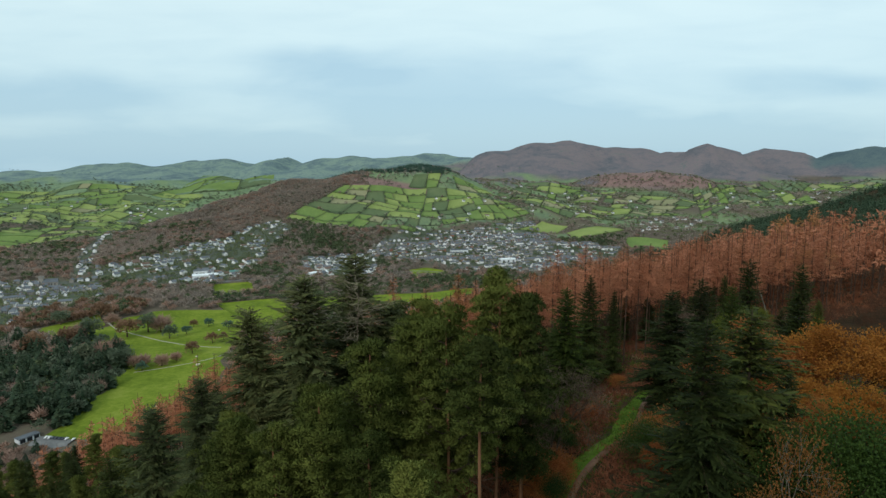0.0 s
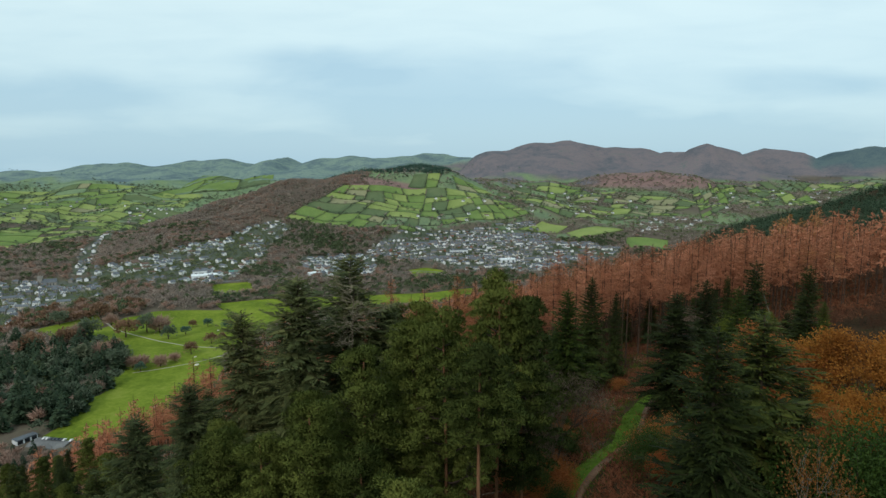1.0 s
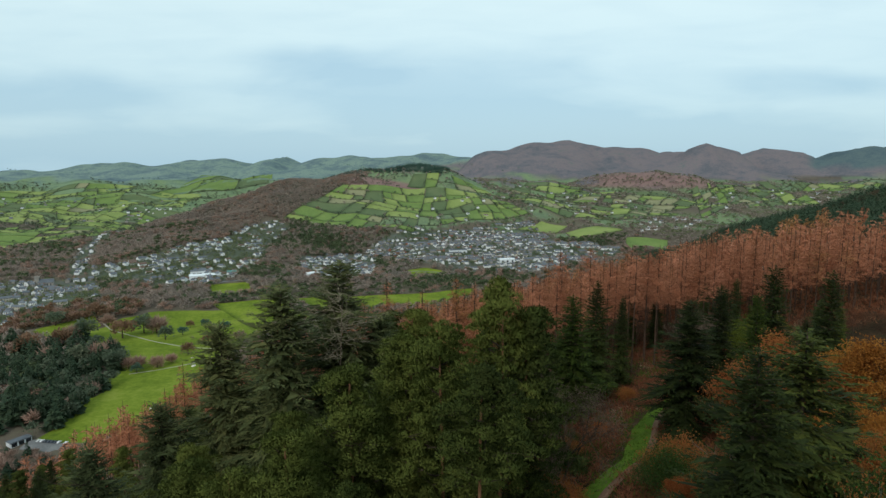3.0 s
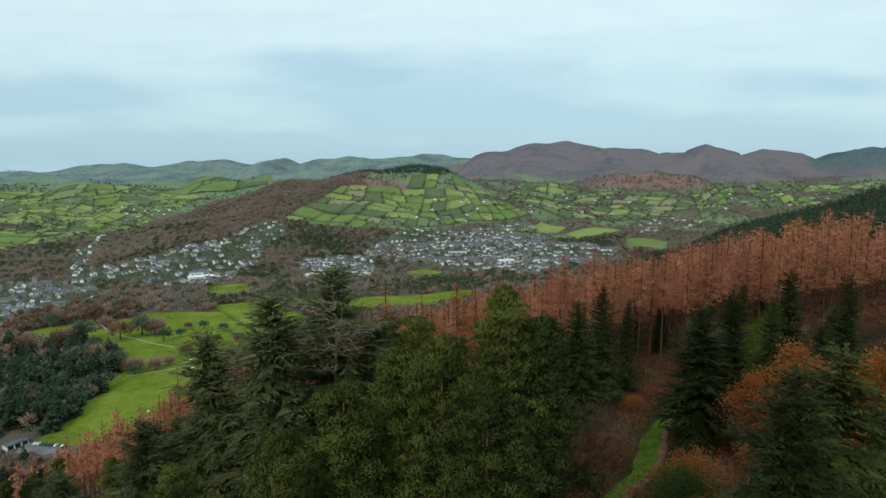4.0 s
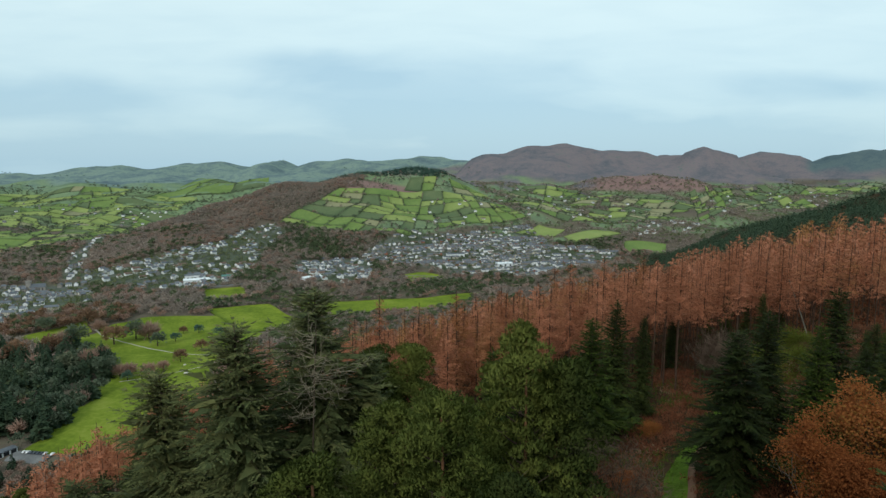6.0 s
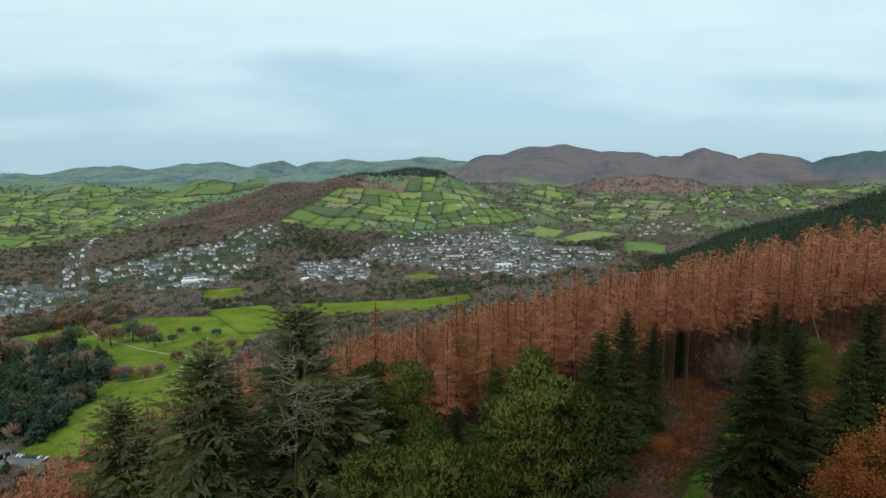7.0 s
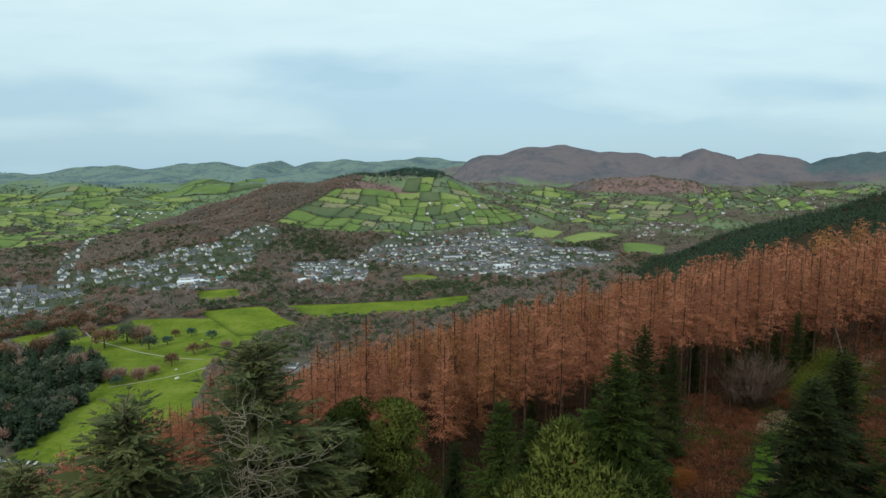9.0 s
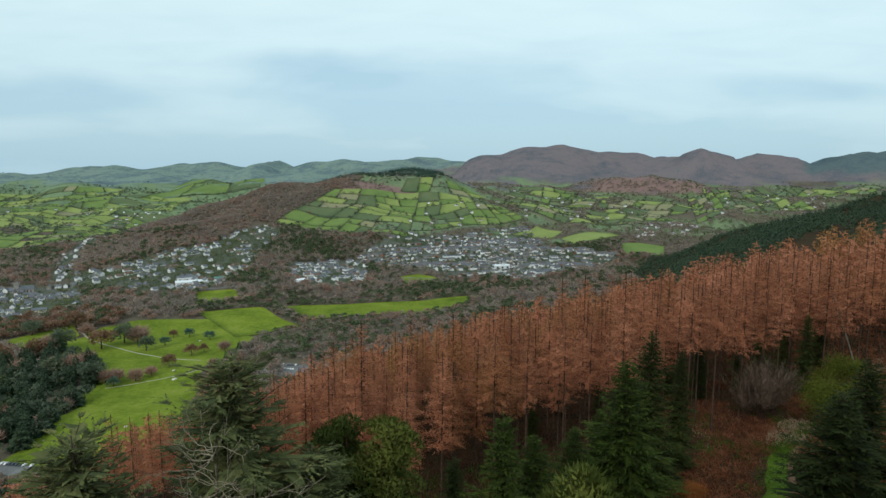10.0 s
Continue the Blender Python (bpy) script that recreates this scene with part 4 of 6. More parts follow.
def fan_shrub(name, seed, h, label):
    """A leafless shrub: many thin stems that fan out from one stool, hung with fine upright twigs."""
    rs = np.random.RandomState(seed)
    limbs, base, way, length = [], [], [], []
    for q in range(46):
        a, lean, L = rs.uniform(0, 6.283), rs.rand() ** 0.6 * 0.55, h * rs.uniform(0.6, 1.0)
        s = np.linspace(0, 1, 5)
        out = np.array([math.cos(a), math.sin(a)])
        line = np.column_stack([np.outer(lean * L * s ** 1.3, out) + 0.25 * out, L * s * (1 - 0.25 * lean * s)]) + rs.normal(size=(5, 3)) * 0.06
        limbs.append(tube(line, np.linspace(0.013, 0.005, 5), 3))
        n = 120
        t = rs.uniform(0.3, 1.0, n)
        base.append(np.column_stack([np.interp(t, s, line[:, i]) for i in range(3)]))
        way.append(np.array([out[0] * lean, out[1] * lean, 0.9]) + rs.normal(size=(n, 3)) * 0.38)
        length.append(rs.uniform(0.4, 1.1, n) * h / 8)
    base, way, length = np.vstack(base), np.vstack(way), np.concatenate(length)
    crown = sprays(base, way, length, length * 0.024, rs)
    return assemble(name, limbs[0], crown, M["larch_bark"], M["pale_twigs"], label, "bush", merge(limbs[1:]), soft=True)
# ---- houses ----
def boxes(list_of):
    """Joined boxes (x0, y0, z0, x1, y1, z1) as one quad mesh."""
    vs, fs = [], []
    for n, (a, b, c, d, e, f) in enumerate(list_of):
        vs += [(a, b, c), (d, b, c), (d, e, c), (a, e, c), (a, b, f), (d, b, f), (d, e, f), (a, e, f)]
        o = 8 * n
        fs += [(o, o + 3, o + 2, o + 1), (o + 4, o + 5, o + 6, o + 7), (o, o + 1, o + 5, o + 4), (o + 1, o + 2, o + 6, o + 5), (o + 2, o + 3, o + 7, o + 6), (o + 3, o, o + 4, o + 7)]
    return np.array(vs, float), np.array(fs)


def house(name, w, d, eaves, ridge, wall, roof, label, category="house", stacks=1, windows=0, group=""):
    """Gabled house: w along the ridge, d deep."""
    ob = tagged(new(name), label, category, group)
    hw, hd, t = w / 2, d / 2, 0.28
    me = bpy.data.meshes.new("wall")
    v = [(s * hw, y, z) for s in (-1, 1) for y, z in ((-hd, -2.5), (hd, -2.5), (hd, eaves), (0, ridge), (-hd, eaves))]
    me.from_pydata(v, [], [(0, 1, 2, 3, 4), (9, 8, 7, 6, 5), (0, 5, 6, 1), (1, 6, 7, 2), (2, 7, 8, 3), (3, 8, 9, 4), (4, 9, 5, 0)])
    me.materials.append(M[wall])
    under("wall", me, ob)
    slope = (ridge - eaves) / hd
    ex, ey = hw + 0.3, hd + 0.4
    v, f = [], []
    for s in (-1, 1):
        o = len(v)
        low, high = eaves - slope * 0.4 + 0.05, ridge + 0.05
        v += [(-ex, s * ey, low), (ex, s * ey, low), (ex, 0, high), (-ex, 0, high), (-ex, s * ey, low + t), (ex, s * ey, low + t), (ex, 0, high + t), (-ex, 0, high + t)]
        f += [(o, o + 1, o + 2, o + 3), (o + 4, o + 7, o + 6, o + 5), (o, o + 4, o + 5, o + 1), (o + 1, o + 5, o + 6, o + 2), (o, o + 3, o + 7, o + 4)]
    rf = under("roof", fast_mesh("roof", np.array(v), np.array(f), [M[roof]]), ob)
    for k in range(stacks):
        x = (-hw + 0.7) if k == 0 else (hw - 0.7)
        under("chimney", fast_mesh("chimney", *boxes([(x - 0.45, -0.35, ridge - 0.6, x + 0.45, 0.35, ridge + 1.2), (x - 0.52, -0.42, ridge + 1.2, x + 0.52, 0.42, ridge + 1.32)]), [M["brick_wall"]]), rf)
    if windows:
        rows = (1.0, 3.6) if eaves > 4 else (1.0,)
        pane = fast_mesh("window", *boxes([(-0.6, -0.05, 0, 0.6, 0.05, 1.25), (-0.7, -0.12, -0.1, 0.7, 0.02, 0.0)]), [M["glass_dark"]])
        for z in rows:
            for q in range(windows):
                x = -hw + w * (q + 0.5) / windows
                for s in (-1, 1):
                    wn = under("window", pane, ob)
                    wn.location = (x, s * (hd + 0.03), z)
    return ob


def first_or_copy(ob, used, m):
    """The first call moves the thing itself, later ones copy it."""
    if ob.name not in used:
        used.add(ob.name)
        ob.matrix_basis = m
        return ob
    return copy_thing(ob, m @ Matrix.Diagonal((*[1 / s for s in ob.scale], 1)))


USED = set()
KINDS = [
    (house("house", 9.5, 8.0, 5.0, 7.8, "render_white", "slate", "white rendered house with a grey slate roof", stacks=2), 4),
    (house("house", 8.0, 7.5, 5.0, 7.6, "render_cream", "slate", "cream rendered house with a grey slate roof"), 2),
    (house("house", 13.0, 8.5, 2.7, 5.3, "render_white", "brown_tile", "long white bungalow with a brown tiled roof"), 3),
    (house("terrace", 26.0, 8.0, 5.2, 8.0, "stone_wall", "slate", "grey stone terrace of houses with a slate roof", stacks=2), 1),
    (house("terrace", 22.0, 8.0, 5.2, 8.0, "render_white", "slate", "white terrace of houses with a slate roof", stacks=2), 1.5),
    (house("house", 10.0, 8.0, 5.0, 7.8, "brick_wall", "slate", "red brick house with a slate roof"), 1.5),
    (house("house", 9.0, 8.0, 4.8, 7.6, "stone_wall", "slate", "grey stone house with a slate roof", stacks=2), 6),
    (house("house", 16.0, 9.0, 2.8, 5.4, "render_white", "slate", "long white bungalow with a slate roof"), 2),
]
NEAR_KINDS = [
    (house("house", 11.0, 8.0, 5.2, 8.2, "render_white", "slate", "white rendered house with dark windows and slate roof", stacks=2, windows=3), 7),
    (house("house", 10.0, 8.0, 5.2, 8.0, "stone_wall", "slate", "grey stone house with dark windows and slate roof", stacks=2, windows=3), 2),
    (house("terrace", 24.0, 8.5, 5.4, 8.6, "render_cream", "slate", "cream terrace of houses with dark windows and slate roof", stacks=2, windows=6), 1),
]
rng = np.random.RandomState(11)
LOTS = []


def settle(poly, along, across, turn, kinds, keep=1.0, group="houses of the town", jit=2.5, bend=0.0, size=1.0):
    """Rows of houses inside a plan outline, facing along a street direction."""
    xs, ys = [p[0] for p in poly], [p[1] for p in poly]
    cx, cy, span = (min(xs) + max(xs)) / 2, (min(ys) + max(ys)) / 2, max(max(xs) - min(xs), max(ys) - min(ys))
    weights = np.array([w for _, w in kinds], float)
    weights /= weights.sum()
    nu, nv = int(span / along) + 1, int(span / across) + 1
    for j in range(-nv, nv + 1):
        row_turn = turn + bend * math.sin(j * 0.7)
        c, s = math.cos(row_turn), math.sin(row_turn)
        u = -span * 0.75 + rng.uniform(0, along)
        while u < span * 0.75:
            k = rng.choice(len(kinds), p=weights)
            ob = kinds[k][0]
            wide = 26 if ob.name.startswith("terrace") else along
            u += wide * rng.uniform(0.8, 1.25)
            v = j * across + rng.uniform(-jit, jit)
            x, y = cx + c * u - s * v, cy + s * u + c * v
            if rng.rand() > keep or not inside(poly, np.array(x), np.array(y)):
                continue
            g = min(ground_z(x + a, y + b) for a, b in ((0, 0), (5, 0), (-5, 0), (0, 5), (0, -5)))
            m = pose(x, y, g + 0.4, 0, 0, math.degrees(row_turn) + (90 if rng.rand() < 0.35 else 0) + rng.uniform(-9, 9)) @ Matrix.Scale(size * rng.uniform(0.9, 1.12), 4)
            LOTS.append((math.hypot(x, y), k, kinds, m, group))


settle(TOWN, 11.0, 18, 0.25, KINDS, 0.82, bend=0.25, size=0.88)
settle(HILL_VILLAGE, 15.5, 33, 0.98, [KINDS[0], KINDS[2], KINDS[7], (KINDS[6][0], 1)], 0.55, "houses on the hillside", 4, 0.12, 1.15)
settle(SOUTH_VILLAGE, 15, 23, 0.35, NEAR_KINDS + [KINDS[7]], 0.62, "houses of the village", 4, 0.35, 0.92)
settle(NORTH_ROAD, 16, 26, 1.9, [KINDS[0], KINDS[2], KINDS[6]], 0.55, "houses by the northern road", 5)
settle(MIDDLE, 15, 27, 0.9, [KINDS[0], KINDS[2], KINDS[7], (KINDS[6][0], 2)], 0.62, "houses by the river", 5, 0.2, 1.1)
settle([(-1330, 2350), (-1300, 2520), (-1120, 2520), (-1120, 2350)], 22, 40, 0.2, [KINDS[0], KINDS[2]], 0.55, "houses of the hamlet", 8)
settle([(-2300, 2100), (-2300, 2850), (-1300, 2850), (-1100, 2100)], 90, 110, 0.3, [KINDS[0], KINDS[6]], 0.35, "farms on the plain", 40)
settle([(150, 2000), (330, 2600), (760, 2600), (700, 1990)], 55, 70, 0.4, [KINDS[0], KINDS[2]], 0.4, "farms below the heather", 25)
settle([(900, 2080), (1150, 2600), (1900, 2960), (1700, 2450)], 55, 75, 0.4, [KINDS[0], KINDS[2]], 0.42, "farms at the valley head", 25)
settle([(560, 1720), (620, 1960), (900, 2050), (780, 1760)], 30, 45, 0.4, [KINDS[0], KINDS[2]], 0.45, "houses up the valley", 12)
settle([(-90, 1800), (-60, 2150), (190, 2150), (200, 1900)], 60, 60, 0.4, [KINDS[0], KINDS[2]], 0.3, "farms among the hedges", 20)


# the nearest houses are things of their own; the many farther ones are joined
def raise_houses(limit=290):
    LOTS.sort(key=lambda lot: lot[0])
    parts, slots, mats = [], [], []
    for q, (d, k, kinds, m, group) in enumerate(LOTS):
        ob = kinds[k][0]
        if q < limit or ob.name not in USED:
            tagged(first_or_copy(ob, USED, m), group=group)
            continue
        for piece in ob.children_recursive:
            me = piece.data
            co = np.array([v.co for v in me.vertices])
            co = co @ np.array(m.to_3x3()).T + np.array(m.translation)
            if me.materials[0] not in mats:
                mats.append(me.materials[0])
            for f in me.polygons:
                i = list(f.vertices)
                for t in range(1, len(i) - 1):
                    parts.append(co[[i[0], i[t], i[t + 1]]])
                    slots.append(mats.index(me.materials[0]))
    v = np.array(parts).reshape(-1, 3)
    me = fast_mesh("town_houses", v, np.arange(len(v)).reshape(-1, 3), mats, slots)
    tagged(new("town_houses", me), "crowded white and grey houses with slate roofs", "houses", "houses of the town", "stuff")


raise_houses()


def big_shed(name, x, y, turn, w, d, h, roof, label, category):
    ob = tagged(new(name), label, category)
    ob.matrix_basis = pose(x, y, ground_z(x, y), 0, 0, turn)
    under("wall", fast_mesh("wall", *boxes([(-w / 2, -d / 2, -2, w / 2, d / 2, h)]), [M["metal_white"]]), ob)
    v = [(s * (w / 2 + 0.5), yy, zz) for s in (-1, 1) for yy, zz in ((-d / 2 - 0.5, h), (0, h + d * 0.07), (d / 2 + 0.5, h), (d / 2 + 0.5, h + 0.3), (0, h + 0.3 + d * 0.07), (-d / 2 - 0.5, h + 0.3))]
    f = [(0, 6, 11, 5), (5, 11, 10, 4), (4, 10, 9, 3), (3, 9, 8, 2), (0, 1, 7, 6), (1, 2, 8, 7)]
    me = bpy.data.meshes.new("roof")
    me.from_pydata(v, [], f + [(0, 5, 4, 1), (1, 4, 3, 2), (6, 7, 10, 11), (7, 8, 9, 10)])
    me.materials.append(M[roof])
    under("roof", me, ob)
    for k in range(3):
        x0 = -w / 2 + w * (k + 0.5) / 3
        under("loading_door", fast_mesh("loading_door", *boxes([(x0 - 2, -d / 2 - 0.12, 0, x0 + 2, -d / 2 + 0.05, 4)]), [M["glass_dark"]]), ob)


big_shed("warehouse", -490, 1225, 22, 62, 24, 7, "metal_white", "long white warehouse with a pale metal roof", "warehouse")
big_shed("warehouse", -515, 1262, 22, 40, 20, 8, "slate", "grey roofed warehouse with white walls", "warehouse")
big_shed("barn", -437, 1240, 22, 26, 20, 6, "metal_green", "barn with a green metal roof", "barn")
big_shed("warehouse", -255, 1190, 40, 40, 18, 6, "metal_white", "white warehouse with a pale metal roof", "warehouse")
big_shed("clubhouse", -352, 478, 60, 16, 8, 3.4, "slate", "low clubhouse with a grey roof by the car park", "building")
big_shed("hall", 240, 1350, 25, 48, 26, 6, "slate", "large low hall with a dark roof in the town", "hall")
big_shed("warehouse", 150, 1395, 15, 36, 20, 6, "metal_white", "white warehouse at the edge of town", "warehouse")
big_shed("hall", 40, 1520, 15, 44, 16, 8, "slate", "long grey roofed hall in the town", "hall")

church = house("church", 26, 12, 9, 15, "stone_wall", "slate", "grey stone church with a square tower", "church", 0)
church.matrix_basis = pose(-770, 1150, ground_z(-770, 1150), 0, 0, 20)
tower = under("tower", fast_mesh("tower", *boxes([(-19, -4, -2, -11, 4, 19), (-19.4, -4.4, 19, -10.6, 4.4, 20)] + [(-19.4 + 2.5 * i, -4.4 + 7.8 * j, 20, -18 + 2.5 * i, -3.4 + 7.8 * j, 21.2) for i in range(4) for j in range(2)]), [M["stone_wall"]]), church)
for k in range(4):
    under("window", fast_mesh("window", *boxes([(-9 + 5.5 * k, -6.1, 2.5, -7.4 + 5.5 * k, -5.9, 7)]), [M["glass_dark"]]), church)


def car(paint, label):
    ob = tagged(new("car"), label, "car", "parked cars")
    v, f = boxes([(-2.1, -0.85, 0.3, 2.1, 0.85, 0.85), (-1.2, -0.75, 0.85, 1.3, 0.75, 1.42)])
    v[12:14, 0] += (0.35, -0.35)
    v[14:16, 0] += (-0.35, 0.35)
    under("body", fast_mesh("body", v, f, [paint]), ob)
    wheel = tube([(0, -0.1, 0), (0, 0.1, 0)], [0.32, 0.32], 10)
    wm = fast_mesh("wheel", *wheel, [M["tyre"]])
    for x in (-1.3, 1.3):
        for y in (-0.8, 0.8):
            under("wheel", wm, ob).location = (x, y, 0.32)
    return ob


# ---- woods, hedges and parkland of the valley ----
def template_crown(seed, n, kind):
    """A small tree of height 1 as loose sprays, for woods seen from far away."""
    rs = np.random.RandomState(seed)
    if kind == "cone":
        k = rs.rand(n) ** 1.3 * 0.92 + 0.06
        a = rs.uniform(0, 6.283, n)
        rad = 0.17 * (1 - k) * rs.uniform(0.4, 1.1, n)
        base = np.column_stack([rad * np.cos(a), rad * np.sin(a), k])
        way = np.column_stack([np.cos(a), np.sin(a), rs.uniform(-0.5, 0.5, n)])
        size, wide = 0.20 * (1.15 - k), 0.5
    elif kind == "bare":
        # leafless: fine upright twigs that rise out of a rounded head
        d = unit(rs.normal(size=(n, 3)))
        base = d * [0.30, 0.30, 0.26] * rs.uniform(0.3, 1.0, (n, 1)) + [0, 0, 0.46]
        way = d * [0.8, 0.8, 0.5] + rs.normal(size=(n, 3)) * 0.35 + [0, 0, 0.75]
        size, wide = rs.uniform(0.16, 0.34, n), 0.17 * (60 / n) ** 0.4
    else:
        d = unit(rs.normal(size=(n, 3)))
        d[:, 2] = np.where(d[:, 2] < -0.35, -d[:, 2], d[:, 2])
        lobes = 1 + 0.22 * np.sin(3 * np.arctan2(d[:, 1], d[:, 0]) + seed) + 0.15 * np.sin(5 * d[:, 2] + seed)
        base = d * 0.37 * (rs.uniform(0.5, 1.0, n) * lobes)[:, None] + [0, 0, 0.50]
        way = d + rs.normal(size=(n, 3)) * 0.6 + [0, 0, 0.35]
        size, wide = rs.uniform(0.13, 0.24, n) * (70 / max(n, 40)) ** 0.4, 0.50
    v, f = sprays(base, way, size, size * wide, rs)
    tv, tf = tube([(0, 0, -0.1), (0, 0, 0.6)], [0.022, 0.010], 3)
    return merge([(v, f), (tv, tf)])


def wood(name, x, y, tall, kind, material, label, n=44, seeds=5, group="", lift=0.0, spread=(0.9, 1.25)):
    """One sheet of many small trees."""
    rs = np.random.RandomState(len(x))
    z = height(x, y) + lift
    parts, ways = [], []
    which = rs.randint(0, seeds, len(x))
    for q in range(seeds):
        tv, tf = template_crown(q * 7 + n, n, kind)
        i = np.where(which == q)[0]
        if not len(i):
            continue
        a, h, w = rs.uniform(0, 6.283, len(i)), tall[i], tall[i] * rs.uniform(*spread, len(i))
        c, s = np.cos(a), np.sin(a)
        vx = (tv[None, :, 0] * c[:, None] - tv[None, :, 1] * s[:, None]) * w[:, None] + x[i][:, None]
        vy = (tv[None, :, 0] * s[:, None] + tv[None, :, 1] * c[:, None]) * w[:, None] + y[i][:, None]
        vz = tv[None, :, 2] * h[:, None] + z[i][:, None]
        v = np.stack([vx, vy, vz], -1).reshape(-1, 3)
        f = (tf[None] + (np.arange(len(i)) * len(tv))[:, None, None]).reshape(-1, tf.shape[1])
        parts.append((v, f))
        out = tv - [0, 0, 0.45]
        out = np.column_stack([out[:, :2] * 1.0, np.maximum(out[:, 2], -0.1) + 0.75])
        wx = out[None, :, 0] * c[:, None] - out[None, :, 1] * s[:, None]
        wy = out[None, :, 0] * s[:, None] + out[None, :, 1] * c[:, None]
        w3 = np.stack([wx, wy, np.broadcast_to(out[:, 2], wx.shape)], -1).reshape(-1, 3)
        ways.append(w3 / np.linalg.norm(w3, axis=1)[:, None])
    return tagged(new(name, fast_mesh(name, *merge(parts), [material], normals=np.vstack(ways))), label, "trees", group, "stuff")


rng = np.random.RandomState(21)


def stand(x, y):
    """Where stands of one kind of tree lie."""
    return np.sin(x / 61 + 1.3 * np.sin(y / 83)) + np.sin(y / 47 - x / 97 + 2) + 0.6 * np.sin(x / 29 + y / 37)


def free(x, y, towns=True, fields=True):
    ok = np.ones(len(x), bool)
    for p in (OPEN if fields else []):
        ok &= ~inside(p, x, y)
    for p in (BUILT if towns else []):
        ok &= ~inside(p, x, y)
    return ok


def sow(n, x0, x1, y0, y1, test):
    x, y = rng.uniform(x0, x1, n), rng.uniform(y0, y1, n)
    k = test(x, y)
    return x[k], y[k]


def in_view(x, y):
    return np.abs(x) < 0.80 * y + 60


# bare winter woods over the valley floor, thinner towards the river meadows
GLADE = [(-400, 1005), (-300, 930), (-225, 815), (-150, 640), (-40, 880), (60, 960), (90, 1105), (-110, 1090), (-300, 1035)]
x, y = sow(21000, -1450, 560, 560, 1720, lambda x, y: (x < foot(y) - 4) & in_view(x, y) & free(x, y) & ~inside([(-345, 470), (-500, 850), (-470, 940), (-340, 965), (-225, 860), (-215, 500)], x, y) & ~inside(GLADE, x, y))
s, u = stand(x, y), rng.rand(len(x))
tall = rng.uniform(7, 14, len(x))
ever = u < np.clip(0.20 + 0.35 * (s - 0.2), 0.10, 0.70)
red = ~ever & (rng.rand(len(x)) < np.clip(0.32 + 0.3 * (stand(y, x + 200) - 0.3), 0.05, 0.7))
bare = ~ever & ~red
wood("bare_woods", x[bare], y[bare], tall[bare], "bare", M["bare_wood"], "grey-brown leafless woods on the valley floor", 54, spread=(1.2, 1.7))
wood("mixed_woods", x[ever], y[ever], tall[ever] * 1.05, "round", M["wood_green"], "dark green trees among the leafless woods", 56, spread=(0.9, 1.3))
wood("russet_woods", x[red], y[red], tall[red], "bare", M["red_twigs"], "red-brown thickets among the leafless woods", 70, spread=(1.2, 1.7))
x, y = sow(4200, -400, 90, 640, 1110, lambda x, y: inside(GLADE, x, y) & free(x, y) & ~inside([(-215, 610), (-215, 735), (-130, 735), (-100, 610)], x, y))
u = rng.rand(len(x)) + 0.15 * stand(x, y)
k, q = u > 0.62, u < 0.12
wood("meadow_bushes", x[k], y[k], rng.uniform(4, 9, k.sum()), "round", M["wood_green"], "dark hedge trees round the river meadows", 60, spread=(1.2, 1.7))
wood("meadow_thickets", x[q], y[q], rng.uniform(5, 11, q.sum()), "bare", M["red_twigs"], "red-brown leafless thickets round the river meadows", 60, spread=(1.1, 1.6))
k = ~k & ~q
wood("meadow_scrub", x[k], y[k], rng.uniform(4, 9, k.sum()), "bare", M["bare_wood"], "brown leafless scrub round the river meadows", 60, spread=(1.2, 1.6))
# brown trees along the upper edge of the golf course
x, y = sow(420, -660, -440, 760, 980, lambda x, y: inside([(-600, 760), (-640, 900), (-570, 975), (-480, 965), (-475, 905), (-525, 865), (-570, 800)], x, y))
k = rng.rand(len(x)) < 0.4
wood("golf_edge_trees", x[k], y[k], rng.uniform(9, 16, k.sum()), "round", M["russet_far"], "russet trees along the golf course", 140, spread=(1.0, 1.4))
wood("golf_edge_thickets", x[~k], y[~k], rng.uniform(9, 16, (~k).sum()), "bare", M["red_twigs"], "red-brown leafless trees along the golf course", 120, spread=(1.0, 1.4))
# the wooded ridge
RIDGE_WOOD = [(-860, 1440), (-900, 1740), (-760, 2050), (-420, 2350), (-300, 2330), (-270, 2060), (-340, 1930), (-450, 1790), (-500, 1840), (-560, 1740), (-640, 1500), (-706, 1362), (-800, 1330)]
x, y = sow(13000, -980, -250, 1400, 2360, lambda x, y: inside(RIDGE_WOOD, x + 20 * np.sin(y / 31) + 12 * np.sin(y / 13 + x / 17), y + 18 * np.sin(x / 27)) & free(x, y))
k = rng.rand(len(x)) < 0.15 + 0.10 * stand(x, y)
wood("ridge_woods", x[~k], y[~k], rng.uniform(8, 13, (~k).sum()), "bare", M["bare_wood"], "brown leafless woods along the ridge", 42, spread=(1.2, 1.7))
wood("ridge_thickets", x[k], y[k], rng.uniform(8, 13, k.sum()), "bare", M["red_twigs"], "red-brown leafless woods along the ridge", 42, spread=(1.2, 1.7))
x, y = sow(1500, -520, 30, 2250, 2480, lambda x, y: (line_hill(x, y, np.full(len(x), -60.0), RIDGE, ridge_width(x, y)) > 165) & ~inside([(-300, 2200), (-300, 2330), (60, 2280), (60, 2180)], x, y))
wood("ridge_pines", x, y, rng.uniform(12, 19, len(x)), "cone", M["dark_wood_hazed"], "dark pines on the crest of the ridge", 34)
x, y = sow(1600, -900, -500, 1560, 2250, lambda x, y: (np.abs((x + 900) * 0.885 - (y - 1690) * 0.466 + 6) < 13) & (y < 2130))
